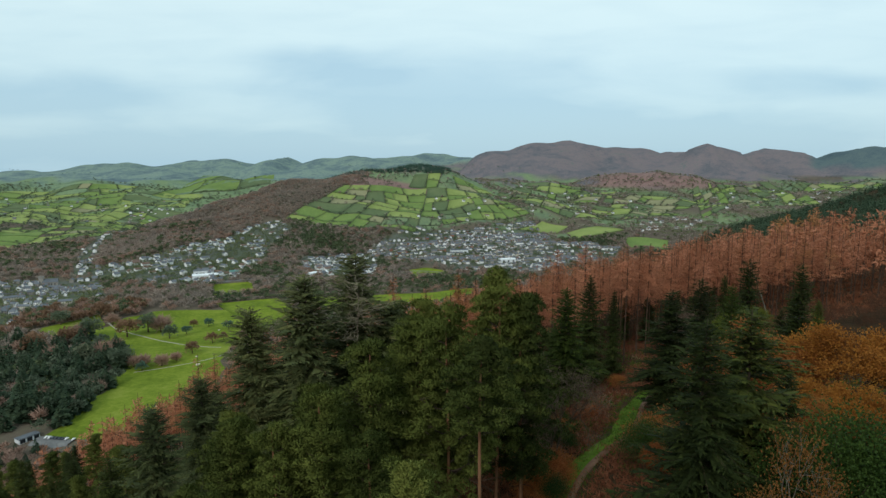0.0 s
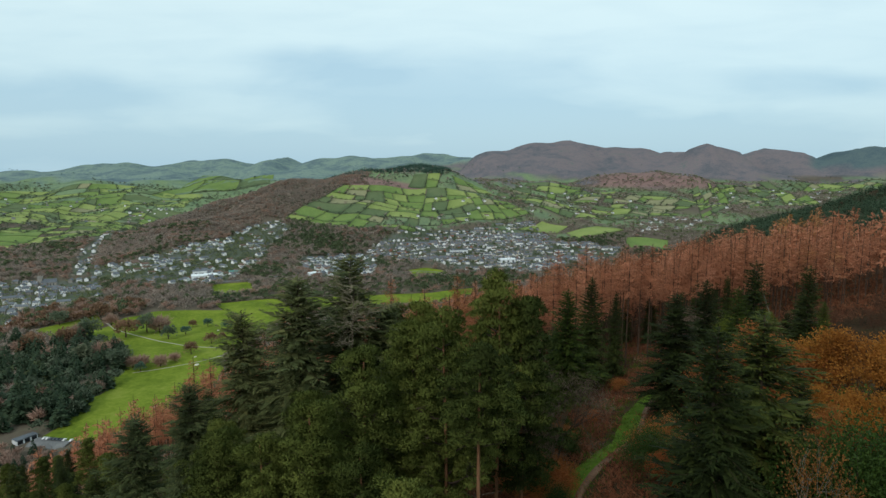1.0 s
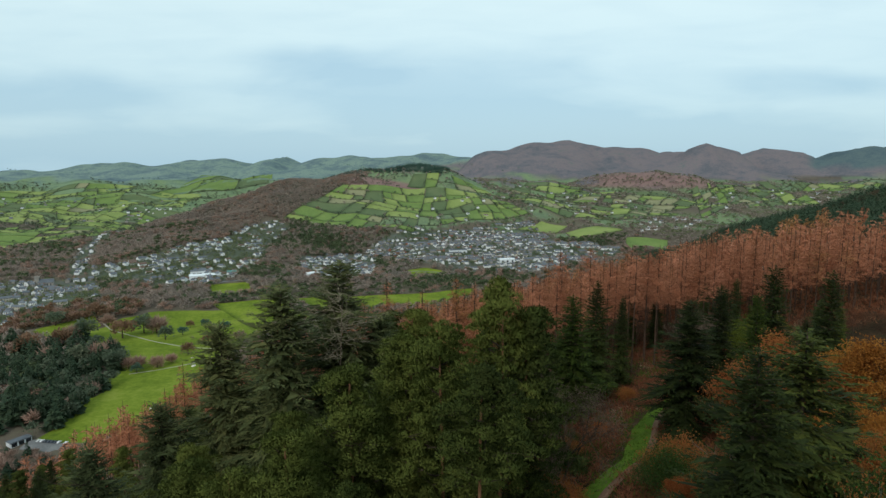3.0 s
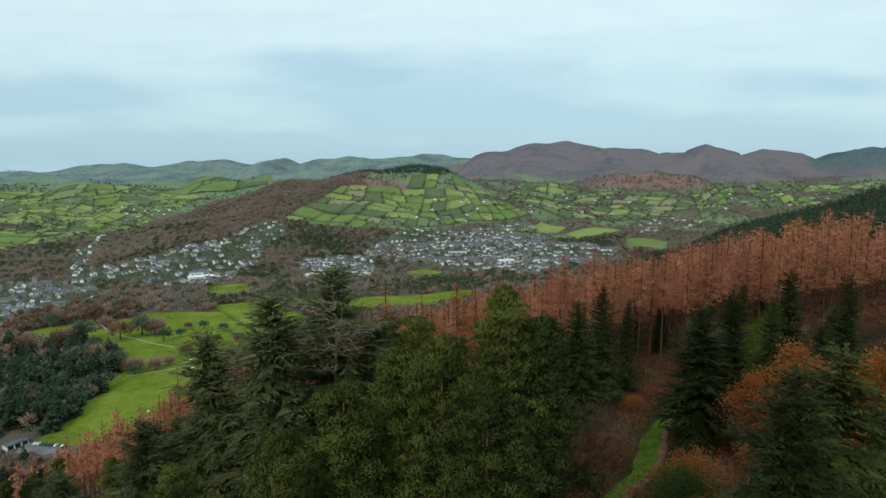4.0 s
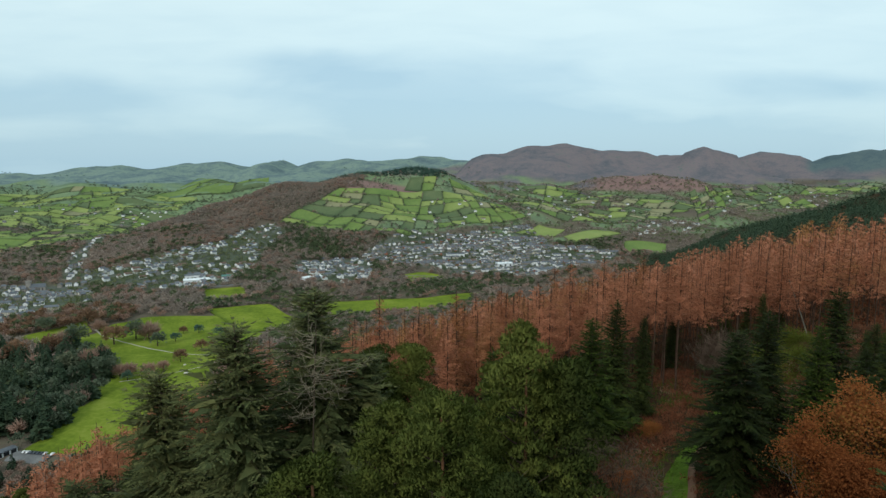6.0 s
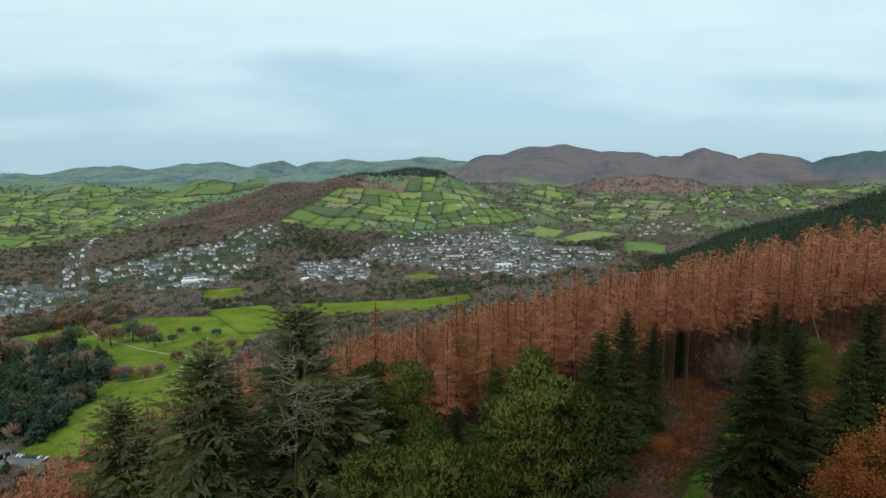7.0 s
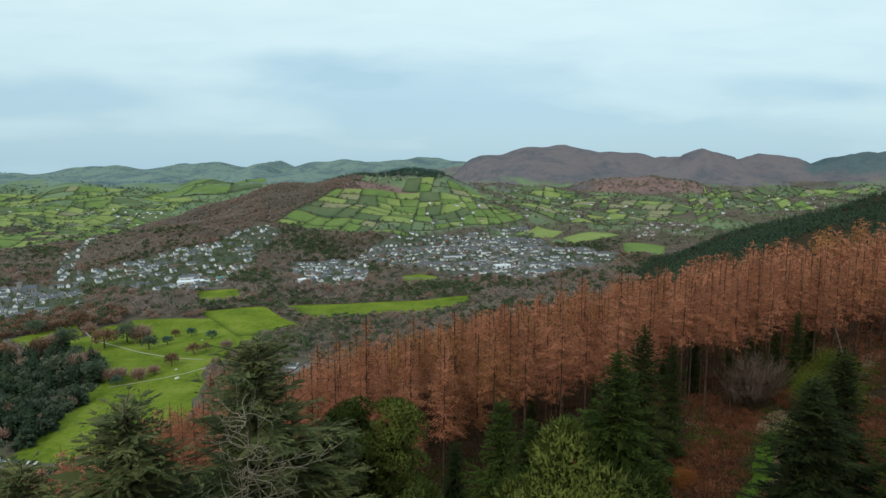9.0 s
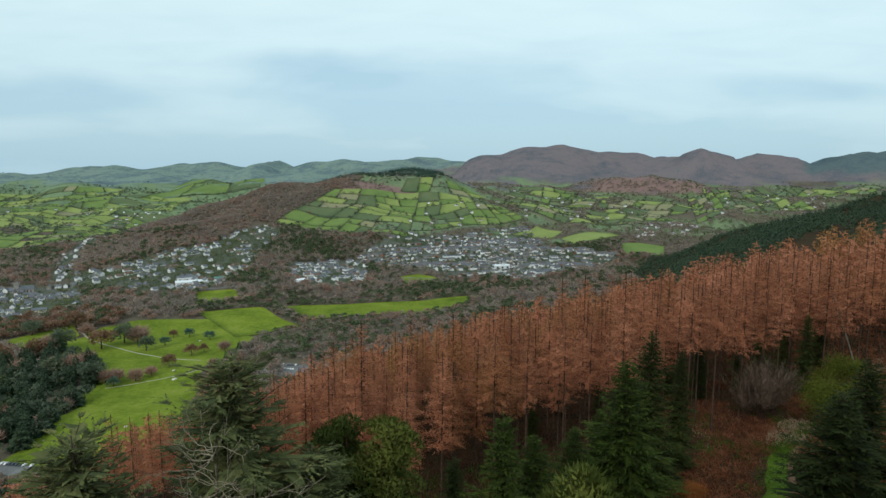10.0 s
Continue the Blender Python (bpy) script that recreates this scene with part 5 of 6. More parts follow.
wood("ridge_firs", x, y, rng.uniform(9, 14, len(x)), "cone", M["dark_wood_hazed"], "dark conifers along the edge of the ridge wood", 26)
x, y = sow(2300, -620, -170, 1380, 1830, lambda x, y: free(x, y) & (((x + 400) / 190) ** 2 + ((y - 1610) / 200) ** 2 < 1 + 0.5 * np.sin(x / 31) * np.sin(y / 43)))
k = rng.rand(len(x)) + 0.15 * stand(x, y) > 0.6
wood("hillfoot_woods", x[~k], y[~k], rng.uniform(9, 16, (~k).sum()), "bare", M["bare_wood"], "grey-brown leafless woods below the fields", 40, spread=(1.0, 1.5))
wood("hillfoot_evergreens", x[k], y[k], rng.uniform(9, 15, k.sum()), "round", M["wood_green"], "dark green trees below the fields", 40, spread=(0.9, 1.3))
# thickets up the valley and on the plain
x, y = sow(11000, 150, 2000, 1560, 3000, lambda x, y: free(x, y) & in_view(x, y) & (np.sin(x / 83) + np.sin(y / 61 + x / 140) > -1.3))
k = rng.rand(len(x)) + 0.2 * stand(x, y) > 0.62
wood("valley_head_woods", x[~k], y[~k], rng.uniform(8, 13, (~k).sum()), "bare", M["bare_wood"], "leafless thickets between the far fields", 30, spread=(1.3, 1.9))
wood("valley_head_evergreens", x[k], y[k], rng.uniform(6, 12, k.sum()), "round", M["wood_green"], "dark green trees between the far fields", 26, spread=(1.0, 1.5))
x, y = sow(5200, -2500, -850, 1560, 3200, lambda x, y: free(x, y) & in_view(x, y) & (np.sin(x / 93) + np.sin(y / 71 + x / 140) > -0.9))
wood("plain_woods", x, y, rng.uniform(8, 14, len(x)), "round", M["mixed_hazed"], "dark thickets between the fields of the plain", 30)
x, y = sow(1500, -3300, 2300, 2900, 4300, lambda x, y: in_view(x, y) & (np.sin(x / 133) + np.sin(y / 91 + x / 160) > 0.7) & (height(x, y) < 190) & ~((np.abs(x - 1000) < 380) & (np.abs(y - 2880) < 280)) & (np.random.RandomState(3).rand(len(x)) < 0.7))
wood("far_woods", x, y, rng.uniform(8, 14, len(x)), "round", M["dark_wood_hazed"], "dark copses on the far hills", 16)
# gardens and trees among the houses
for p, n, nm in ((TOWN, 2100, "town_trees"), (HILL_VILLAGE, 1900, "garden_trees"), (SOUTH_VILLAGE, 800, "village_trees"), (MIDDLE, 260, "riverside_trees"), (NORTH_ROAD, 260, "roadside_trees")):
    x, y = sow(n * 2, min(q[0] for q in p), max(q[0] for q in p), min(q[1] for q in p), max(q[1] for q in p), lambda x, y: inside(p, x, y))
    wood(nm, x[:n], y[:n], rng.uniform(3, 7.5, len(x[:n])), "round", M["wood_green"], "dark garden trees between the houses", 26, spread=(1.1, 1.7))
# scattered trees on the hedged hillside
x, y = sow(4200, -560, 420, 1600, 2420, lambda x, y: free(x, y) & (np.sin(x / 37 + 1) + np.sin(y / 29 + x / 60) > -0.4))
k = rng.rand(len(x)) < 0.5
wood("hillside_trees", x[k], y[k], rng.uniform(6, 12, k.sum()), "bare", M["bare_wood"], "leafless trees between the hillside fields", 34)
wood("hillside_scrub", x[~k], y[~k], rng.uniform(5, 10, (~k).sum()), "round", M["mixed_hazed"], "dark scrub between the hillside fields", 30)
# hedgerows: low uneven banks of twigs, with single trees
def hedge_banks(edges):
    vs, fs, n, tx, ty = [], [], 0, [], []
    for ax, ay, bx, by in edges:
        L = math.hypot(bx - ax, by - ay)
        if L < 12 or rng.rand() < 0.2 or not in_view(np.array((ax + bx) / 2), np.array((ay + by) / 2)) or ay > 3700:
            continue
        m = int(L / 5.0) + 2
        q = np.linspace(0, 1, m)
        x, y = ax + (bx - ax) * q + rng.normal(size=m) * 0.7, ay + (by - ay) * q + rng.normal(size=m) * 0.7
        nx, ny = -(by - ay) / L, (bx - ax) / L
        tall = rng.uniform(0.9, 2.4, m) * np.where(rng.rand(m) < 0.18, 0.1, 1.0)
        wide = rng.uniform(0.6, 1.3, m)
        z = height(x, y) + 0.9
        ring = [(-1.0, -1.8), (-0.75, 0.65), (0.1, 1.0), (0.8, 0.6), (1.0, -1.8)]
        v = np.stack([np.column_stack([x + nx * wide * o, y + ny * wide * o, z + (tall * k if k > 0 else k)]) for o, k in ring], 1).reshape(-1, 3)
        i, j = np.meshgrid(np.arange(m - 1), np.arange(4), indexing="ij")
        vs.append(v)
        fs.append(np.stack([i * 5 + j, i * 5 + j + 1, (i + 1) * 5 + j + 1, (i + 1) * 5 + j], -1).reshape(-1, 4) + n)
        n += len(v)
        k = rng.rand(m) < 0.12
        tx.append(x[k])
        ty.append(y[k])
    tagged(new("hedgerows", fast_mesh("hedgerows", np.vstack(vs), np.vstack(fs), [M["hedge"]])), "dark uneven hedgerows between the fields", "hedges", kind="stuff")
    return np.concatenate(tx), np.concatenate(ty)


x, y = hedge_banks(HEDGES)
wood("hedgerow_trees", x, y, rng.uniform(6, 11, len(x)), "round", M["mixed_hazed"], "single dark trees standing in the hedgerows", 30, spread=(0.9, 1.3))

# the dark conifer plantation on the far shoulder of the near hill
def larch_side(x, y):
    """The larches end against firs up the hill, but for one belt that runs on through them."""
    belt = [(185, 335), (285, 560), (395, 645), (432, 612), (345, 540), (222, 345)]
    return ((y < 440) & (x < np.interp(y, (200, 242, 300, 360, 440), (140, 158, 196, 208, 203)))) | inside(belt, x, y)


x, y = sow(11500, 60, 1300, 235, 1560, lambda x, y: (x > foot(y) - 12) & in_view(x, y) & (x - foot(y) < 620) & ~larch_side(x, y) & ((y > 430) | (x > 120)))
wood("fir_plantation", x, y, rng.uniform(11, 17, len(x)), "cone", M["fir_near"], "dense dark green conifer plantation on the hillside", 30, 5)
# trees of the park
x, y = sow(620, -640, -330, 480, 830, lambda x, y: inside([(-328, 480), (-345, 600), (-378, 700), (-430, 745), (-490, 775), (-560, 730), (-560, 640), (-440, 500)], x, y))
u = rng.rand(len(x)) + 0.1 * stand(x, y)
k, q = u > 0.4, u < 0.10
wood("park_thickets", x[q], y[q], rng.uniform(10, 18, q.sum()), "bare", M["red_twigs"], "red-brown leafless trees beside the golf course", 150)
wood("park_conifers", x[k], y[k], rng.uniform(16, 30, k.sum()), "cone", M["fir_near"], "dark conifers beside the golf course", 170, 5, "", 0, (1.0, 1.45))
k = ~k & ~q
wood("park_woods", x[k], y[k], rng.uniform(12, 20, k.sum()), "round", M["mixed_hazed"], "olive green trees beside the golf course", 150)
x, y = sow(1000, -350, -60, 380, 900, lambda x, y: (x > -285) & (x < foot(y) + 10) & free(x, y) & ~inside([(-230, 590), (-230, 735), (-120, 735), (-100, 590)], x, y) & ~inside(GLADE, x, y))
u = rng.rand(len(x)) + 0.12 * stand(x, y)
for nm, k, m, form, words in (("slope_foot_firs", u > 0.72, "fir_near", "cone", "dark green conifers at the foot of the slope"), ("slope_foot_thickets", u < 0.35, "red_twigs", "bare", "red-brown thickets at the foot of the slope"),
                              ("slope_foot_woods", (u >= 0.35) & (u <= 0.72), "bare_wood", "bare", "bare brown trees at the foot of the slope")):
    wood(nm, x[k], y[k], rng.uniform(11, 19, k.sum()), form, M[m], words, 170)


# thickets and firs round the small car park
x, y = sow(420, -430, -240, 370, 480, lambda x, y: inside([(-425, 455), (-362, 466), (-305, 458), (-255, 440), (-245, 375), (-345, 375)], x, y))
k = rng.rand(len(x)) < 0.45
wood("yard_firs", x[k], y[k], rng.uniform(8, 15, k.sum()), "cone", M["fir_near"], "dark green conifers below the car park", 170, spread=(1.0, 1.4))
wood("yard_thickets", x[~k], y[~k], rng.uniform(6, 12, (~k).sum()), "bare", M["red_twigs"], "red-brown leafless thickets below the car park", 120, spread=(1.1, 1.6))


def park_tree(x, y, h, mat_name, label, kind="round", n=240, seed=1):
    v, f = template_crown(seed, n, kind)
    v = v - [0, 0, 0.10]
    ob = tagged(new("park_tree"), label, "tree", "trees of the golf course")
    ob.matrix_basis = pose(x, y, ground_z(x, y) + 0.5, 0, 0, seed * 40) @ Matrix.Diagonal((h * 2.3, h * 2.3, h * 1.9, 1))
    nt = 6
    under("crown", fast_mesh("crown", v[:-nt], f[: n], [M[mat_name]]), ob)
    under("trunk", fast_mesh("trunk", *tube([(0, 0, -0.05), (0, 0, 0.5)], [0.03, 0.014], 6), [M["bark"]]), ob)


PARK = [
    (-428, 784, 17, "russet_far"), (-509, 866, 17, "russet_far"), (-418, 821, 17, "mixed_hazed"), (-401, 823, 17, "red_twigs"), (-371, 863, 7, "russet_far"), (-350, 866, 8, "dark_wood_hazed"),
    (-359, 810, 8, "dark_wood_hazed"), (-313, 846, 9, "dark_wood_hazed"), (-306, 766, 10, "russet_far"), (-298, 785, 7, "russet_far"), (-310, 712, 10, "russet_far"), (-316, 681, 8, "red_twigs"),
    (-325, 664, 10, "red_twigs"), (-344, 661, 10, "red_twigs"), (-353, 656, 10, "red_twigs"), (-339, 646, 7, "dark_wood_hazed"), (-500, 705, 17, "russet_far"), (-473, 777, 16, "mixed_hazed"),
    (-367, 654, 15, "mixed_hazed"), (-548, 832, 14, "mixed_hazed"), (-481, 764, 14, "red_twigs"), (-482, 847, 12, "red_twigs"), (-370, 782, 12, "mixed_hazed"), (-483, 742, 14, "russet_far"),
    (-410, 723, 11, "red_twigs"), (-274, 792, 9, "red_twigs"), (-419, 673, 14, "mixed_hazed"), (-409, 692, 13, "red_twigs"), (-459, 678, 13, "red_twigs"), (-258, 712, 7, "red_twigs"),
]
for i, (x, y, h, mm) in enumerate(PARK):
    words = {"russet_far": "rounded russet park tree on mown grass", "red_twigs": "leafless brown park tree on mown grass", "dark_wood_hazed": "dark evergreen park tree on mown grass", "mixed_hazed": "olive green park tree on mown grass"}[mm]
    park_tree(x, y, h, mm, words, "bare" if mm == "red_twigs" else "round", 520, i)

cars = [car(M["car_paint"], "white parked car on tarmac"), car(M["car_dark"], "dark parked car on tarmac")]
for k in range(26):
    if k < 10:
        x, y, a = -340 + 3.1 * k, 480 - 0.4 * k, 85
    else:
        x, y, a = -188 + 3.0 * (k % 8) + 4, 712 - 14 * ((k - 10) // 8), 82
    if rng.rand() < 0.8:
        first_or_copy(cars[int(rng.rand() < 0.45)], USED, pose(x, y, ground_z(x, y) + 1.25, 0, 0, a + rng.uniform(-3, 3)))

# ---- the wooded slope below the camera ----
PLANTS = {
    "old_spruce": [(conifer("spruce_tree", 3, 28, 6.2, "blue_spruce", "old spruce with drooping grey-green boughs and bare dead branches", step=0.55, arms=9, droop=0.30, fine=6, wide=0.065, thin=0.08, dead=5, shape=0.52, low=0.22, ragged=0.40), 28),
                   (conifer("spruce_tree", 4, 27, 5.8, "blue_spruce", "old spruce with ragged drooping grey-green boughs", step=0.55, arms=9, droop=0.30, fine=6, wide=0.065, thin=0.08, dead=3, shape=0.56, low=0.22, ragged=0.40), 27)],
    "spruce": [(conifer("spruce_tree", 7, 22, 5.6, "spruce", "dense dark green spruce with drooping boughs", step=0.58, arms=8, droop=0.28, fine=5, wide=0.085, shape=0.62, ragged=0.30, thin=0.06), 22),
               (conifer("spruce_tree", 8, 20, 4.8, "spruce", "dense dark green spruce with layered boughs", step=0.55, arms=8, droop=0.22, fine=5, wide=0.085, shape=0.66, ragged=0.30, thin=0.06), 20)],
    "fir": [(conifer("fir_tree", 12, 14, 4.2, "fir_green", "young fir with bright green outer sprays", step=0.45, arms=8, droop=0.14, fine=4, wide=0.085, shape=0.80, ragged=0.24), 14),
            (conifer("fir_tree", 13, 15, 3.1, "spruce", "narrow dark green fir", step=0.45, arms=8, droop=0.15, fine=4, wide=0.085, shape=0.72, ragged=0.26), 15)],
    "pine": [(pine("pine_tree", 21, 24, 4.6, bare=0.46, plates=36, per=230, size=0.24), 24), (pine("pine_tree", 22, 22, 5.0, bare=0.34, plates=44, per=220, size=0.24), 22),
             (pine("pine_tree", 23, 21, 4.4, bare=0.22, plates=50, per=200, size=0.24, cone=0.9, label="full-crowned Scots pine with dark green needles"), 21),
             (pine("pine_tree", 24, 20, 4.6, bare=0.3, plates=34, per=120, size=0.36, cone=0.7, label="full-crowned Scots pine with dark green needles"), 20),
             (pine("pine_tree", 25, 24, 4.2, bare=0.70, plates=20, per=280, size=0.23, cone=0.2, label="tall Scots pine with a long bare reddish trunk"), 24)],
    "oak": [(broadleaf("oak_tree", 31, 12, "oak_orange", "oak with a dense crown of orange autumn leaves", 100, 0.14, 4, clump=0.40, fork=4), 12),
            (broadleaf("oak_tree", 32, 10, "oak_red", "small oak with rusty red autumn leaves", 90, 0.14, 4, clump=0.38, fork=4), 10)],
    "birch": [(broadleaf("birch_tree", 41, 9, "tan_leaf", "young birch with thin tan autumn leaves", 22, 0.13, 4, "grey_bark", 0.4, 0.45), 9)],
    "holly": [(broadleaf("holly_bush", 51, 7, "evergreen", "dark green holly bush", 320, 0.105, 3, clump=0.7, category="bush", first=0.26), 7)],
    "sallow": [(broadleaf("sallow_bush", 55, 6, "olive_leaf", "sallow bush with yellow-green leaves", 90, 0.16, 3, clump=0.6, category="bush", stems=2), 6)],
    "brown_bush": [(broadleaf("beech_bush", 58, 5, "oak_red", "low beech bush with brown autumn leaves", 60, 0.13, 3, clump=0.45, category="bush", stems=3), 5)],
    "dead": [(dead_top("dead_tree", 71, 24, "dead tree with pale twisted bare branches"), 24)],
    "fan": [(fan_shrub("bare_shrub", 81, 8, "leafless shrub with fine pale upright twigs"), 8)],
    "bare": [(broadleaf("bare_tree", 61, 11, "twig_haze", "leafless tree with fine pale twigs", 10, 0.55, 4, "bark", 0.36, clump=0.35, stems=2, fork=3, narrow=0.025), 11)],
    "thicket": [(broadleaf("bare_shrub", 63, 6, "brown_twigs", "leafless brown shrub with fine upright twigs", 12, 0.5, 3, "larch_bark", 0.34, clump=0.3, category="bush", stems=5, narrow=0.03), 6)],
}
TREES_USED = set()
rng = np.random.RandomState(77)


def plant(kind, x, y, top=None, h=None, k=None, fat=1.0):
    """Set a tree so that its tip reaches the level `top`, or at a height of its own."""
    which = rng.randint(len(PLANTS[kind])) if k is None else k
    ob, built = PLANTS[kind][which]
    g = ground_z(x, y)
    h = h or (top - g)
    s = h / built
    return first_or_copy(ob, TREES_USED, pose(x, y, g, 0, 0, rng.uniform(0, 360)) @ Matrix.Diagonal((s * fat, s * fat, s, 1)))


# the large conifers in front
plant("old_spruce", -10.0, 65.7, 161.0, k=0, fat=1.25)
plant("old_spruce", -14.3, 59.5, 159.6, k=1, fat=1.2)
plant("old_spruce", -20.5, 61.0, 155.8, k=1, fat=1.1)
plant("old_spruce", -22.3, 43.0, 152.4, k=1)
plant("old_spruce", -17.0, 66.0, 153.0, k=0, fat=1.2)
plant("old_spruce", -24.0, 56.0, 150.0, k=0)
plant("old_spruce", -6.5, 68.0, 155.0, k=1)
plant("pine", 4.75, 52.4, 161.6, k=1, fat=0.75)
plant("pine", 7.4, 53.6, 159.2, k=2, fat=0.95)
plant("pine", 2.7, 40.0, 158.6, k=4)
plant("pine", 0.2, 45.5, 159.9, k=1, fat=0.8)
plant("pine", -6.2, 45.0, 157.0, k=2)
plant("pine", -2.4, 50.0, 157.8, k=1)
plant("pine", -8.9, 40.0, 154.8, k=2)
plant("pine", -12.0, 40.0, 152.4, k=1)
plant("pine", -15.8, 42.0, 152.0, k=2)
plant("pine", -16.5, 36.0, 149.8, k=1)
plant("pine", -5.0, 37.0, 153.0, k=1)
plant("pine", -2.0, 29.0, 155.2, k=1, fat=1.1)
plant("pine", -6.2, 75.6, 153.2, k=2)
plant("pine", -2.9, 74.0, 154.0, k=2)
plant("pine", -12.0, 52.0, 151.0, k=2)
plant("pine", -19.0, 50.0, 149.0, k=1)
plant("pine", -1.0, 62.0, 154.0, k=2)
plant("spruce", -9.0, 77.0, 149.0, k=1)
plant("fir", 5.7, 81.0, 151.0, k=0, fat=0.9)
plant("fir", 9.0, 86.0, 147.0, k=0)
plant("fir", 14.0, 92.0, 145.0, k=0)
plant("fir", 2.0, 88.0, 144.0, k=1)
plant("fir", 20.1, 95.8, 150.5, k=0, fat=1.15)
plant("fir", 26.8, 107.0, 150.6, k=1)
plant("fir", 32.7, 112.0, 146.8, k=1, fat=0.8)
plant("fir", 20.0, 104.0, 142.0, k=0)
plant("spruce", 31.0, 79.0, 153.8, k=0, fat=1.35)
plant("fir", 41.4, 79.6, 157.9, k=1, fat=1.1)
plant("fir", 49.3, 80.8, 157.0, k=1)
plant("fir", 38.0, 86.0, 154.0, k=1, fat=1.2)
plant("fir", 37.5, 76.0, 155.0, k=0, fat=0.8)
plant("spruce", 58.0, 96.0, 150.0, k=1)
plant("spruce", 51.0, 88.0, 149.0, k=1)
plant("spruce", 17.0, 37.5, 160.6, k=0, fat=1.1)
plant("spruce", 22.3, 42.0, 160.2, k=0, fat=1.45)
plant("spruce", 26.5, 44.0, 155.0, k=1, fat=1.1)
plant("oak", 43.0, 62.0, 153.4, k=0, fat=1.1)
plant("oak", 38.0, 66.0, 152.6, k=1, fat=1.2)
plant("oak", 31.5, 63.0, 150.0, k=1)
plant("oak", 48.0, 58.0, 152.0, k=0, fat=1.1)
plant("oak", 36.0, 55.0, 150.0, k=0)
plant("oak", 30.5, 42.0, 152.2, k=1, fat=0.8)
plant("holly", 25.5, 35.0, 153.0, fat=0.9)
plant("holly", 28.5, 40.0, 152.6, fat=0.9)
plant("holly", 23.6, 37.5, 150.5, fat=0.8)
plant("oak", 28.6, 45.5, 151.5, k=1, fat=0.8)
plant("holly", 29.5, 37.5, 151.0, fat=0.7)
plant("holly", 33.0, 44.0, 148.0, fat=0.8)
plant("birch", 20.8, 34.0, 154.6, fat=0.6)
plant("birch", 23.0, 33.0, 153.0, fat=0.6)
plant("birch", 18.5, 33.0, 152.0, fat=0.6)
plant("oak", 20.3, 54.0, h=5.6, k=1, fat=0.8)
plant("brown_bush", 24.0, 64.0, h=4.5)
for x, y, h in ((16.0, 79.0, 2.0), (22.0, 86.0, 1.6), (12.0, 69.0, 2.4), (31.0, 103.0, 1.8)):
    plant("brown_bush", x, y, h=h, fat=1.3)
plant("holly", 21.5, 60.0, h=6.0)
plant("dead", -9.0, 60.3, 158.7)
plant("bare", 13.0, 68.0, 148.4)
plant("bare", 11.0, 64.0, 145.0)
plant("brown_bush", 11.0, 58.5, h=3.2)
plant("brown_bush", 9.5, 55.0, h=3.6)
plant("brown_bush", 12.0, 61.0, h=3.0)
plant("brown_bush", 8.5, 63.0, h=4.0)
plant("holly", 11.0, 52.5, h=3.2)
plant("fan", 12.0, 66.5, h=9.0, fat=0.5)
plant("holly", 14.5, 72.0, h=4.0)
plant("holly", 10.5, 67.0, h=2.6)
plant("holly", 17.5, 81.0, h=2.2)
plant("thicket", 15.0, 75.0, h=2.6)
plant("thicket", 20.5, 88.0, h=2.2)
plant("thicket", 25.5, 96.0, h=2.2)
plant("birch", 29.5, 64.0, h=9.0, fat=1.1)
plant("birch", 26.5, 57.5, h=8.5, fat=1.1)
for x, y, h in ((53.0, 128.0, 10.5), (55.5, 129.0, 9.5), (51.5, 130.0, 8.5), (54.5, 131.0, 9.0)):
    plant("fan", x, y, h=h)
# spruces in the shade behind the front larches
for x, y, h in ((59.6, 149.0, 13.0), (62.5, 146.0, 15.0), (50.7, 146.0, 12.0), (48.0, 154.0, 13.0), (33.0, 150.0, 10.0), (26.0, 157.0, 11.0), (40.0, 148.0, 9.0), (67.0, 140.0, 15.0), (70.0, 152.0, 13.0), (80.0, 156.0, 13.0), (56.0, 158.0, 14.0), (18.0, 140.0, 9.0)):
    plant("spruce", x, y, h=h, k=1, fat=0.8)
for x, y, h in ((66, 112, 4.0), (72, 118, 5.0), (79, 122, 4.5), (85, 127, 5.0), (92, 130, 4.0), (74, 106, 4.0), (83, 113, 4.5), (90, 119, 5.0), (98, 124, 4.5), (70, 127, 5.0), (79, 133, 5.0), (88, 138, 5.0), (100, 134, 5.0), (108, 140, 5.0)):
    plant("thicket", x, y, h=h)
plant("sallow", 58.0, 121.0, h=7.0)
plant("sallow", 66.0, 124.0, h=5.0)
plant("sallow", 71.0, 136.0, h=6.5)
plant("sallow", 75.0, 138.0, h=5.0)
plant("fir", 72.0, 112.0, h=9.0, k=0)
plant("fir", 62.0, 103.0, h=11.0, k=1)
SLOPE_FIRS = [(-92, 122, 14, "spruce"), (-100, 130, 15, "pine"), (-84, 128, 13, "spruce"), (-108, 146, 15, "spruce"), (-96, 142, 13, "pine"), (-118, 158, 14, "spruce"), (-90, 112, 14, "pine"),
              (-112, 136, 14, "pine"), (-104, 118, 15, "spruce"), (-124, 148, 14, "pine"), (-128, 168, 15, "spruce"), (-78, 116, 12, "spruce"), (-70, 100, 13, "pine"), (-64, 96, 12, "spruce")]
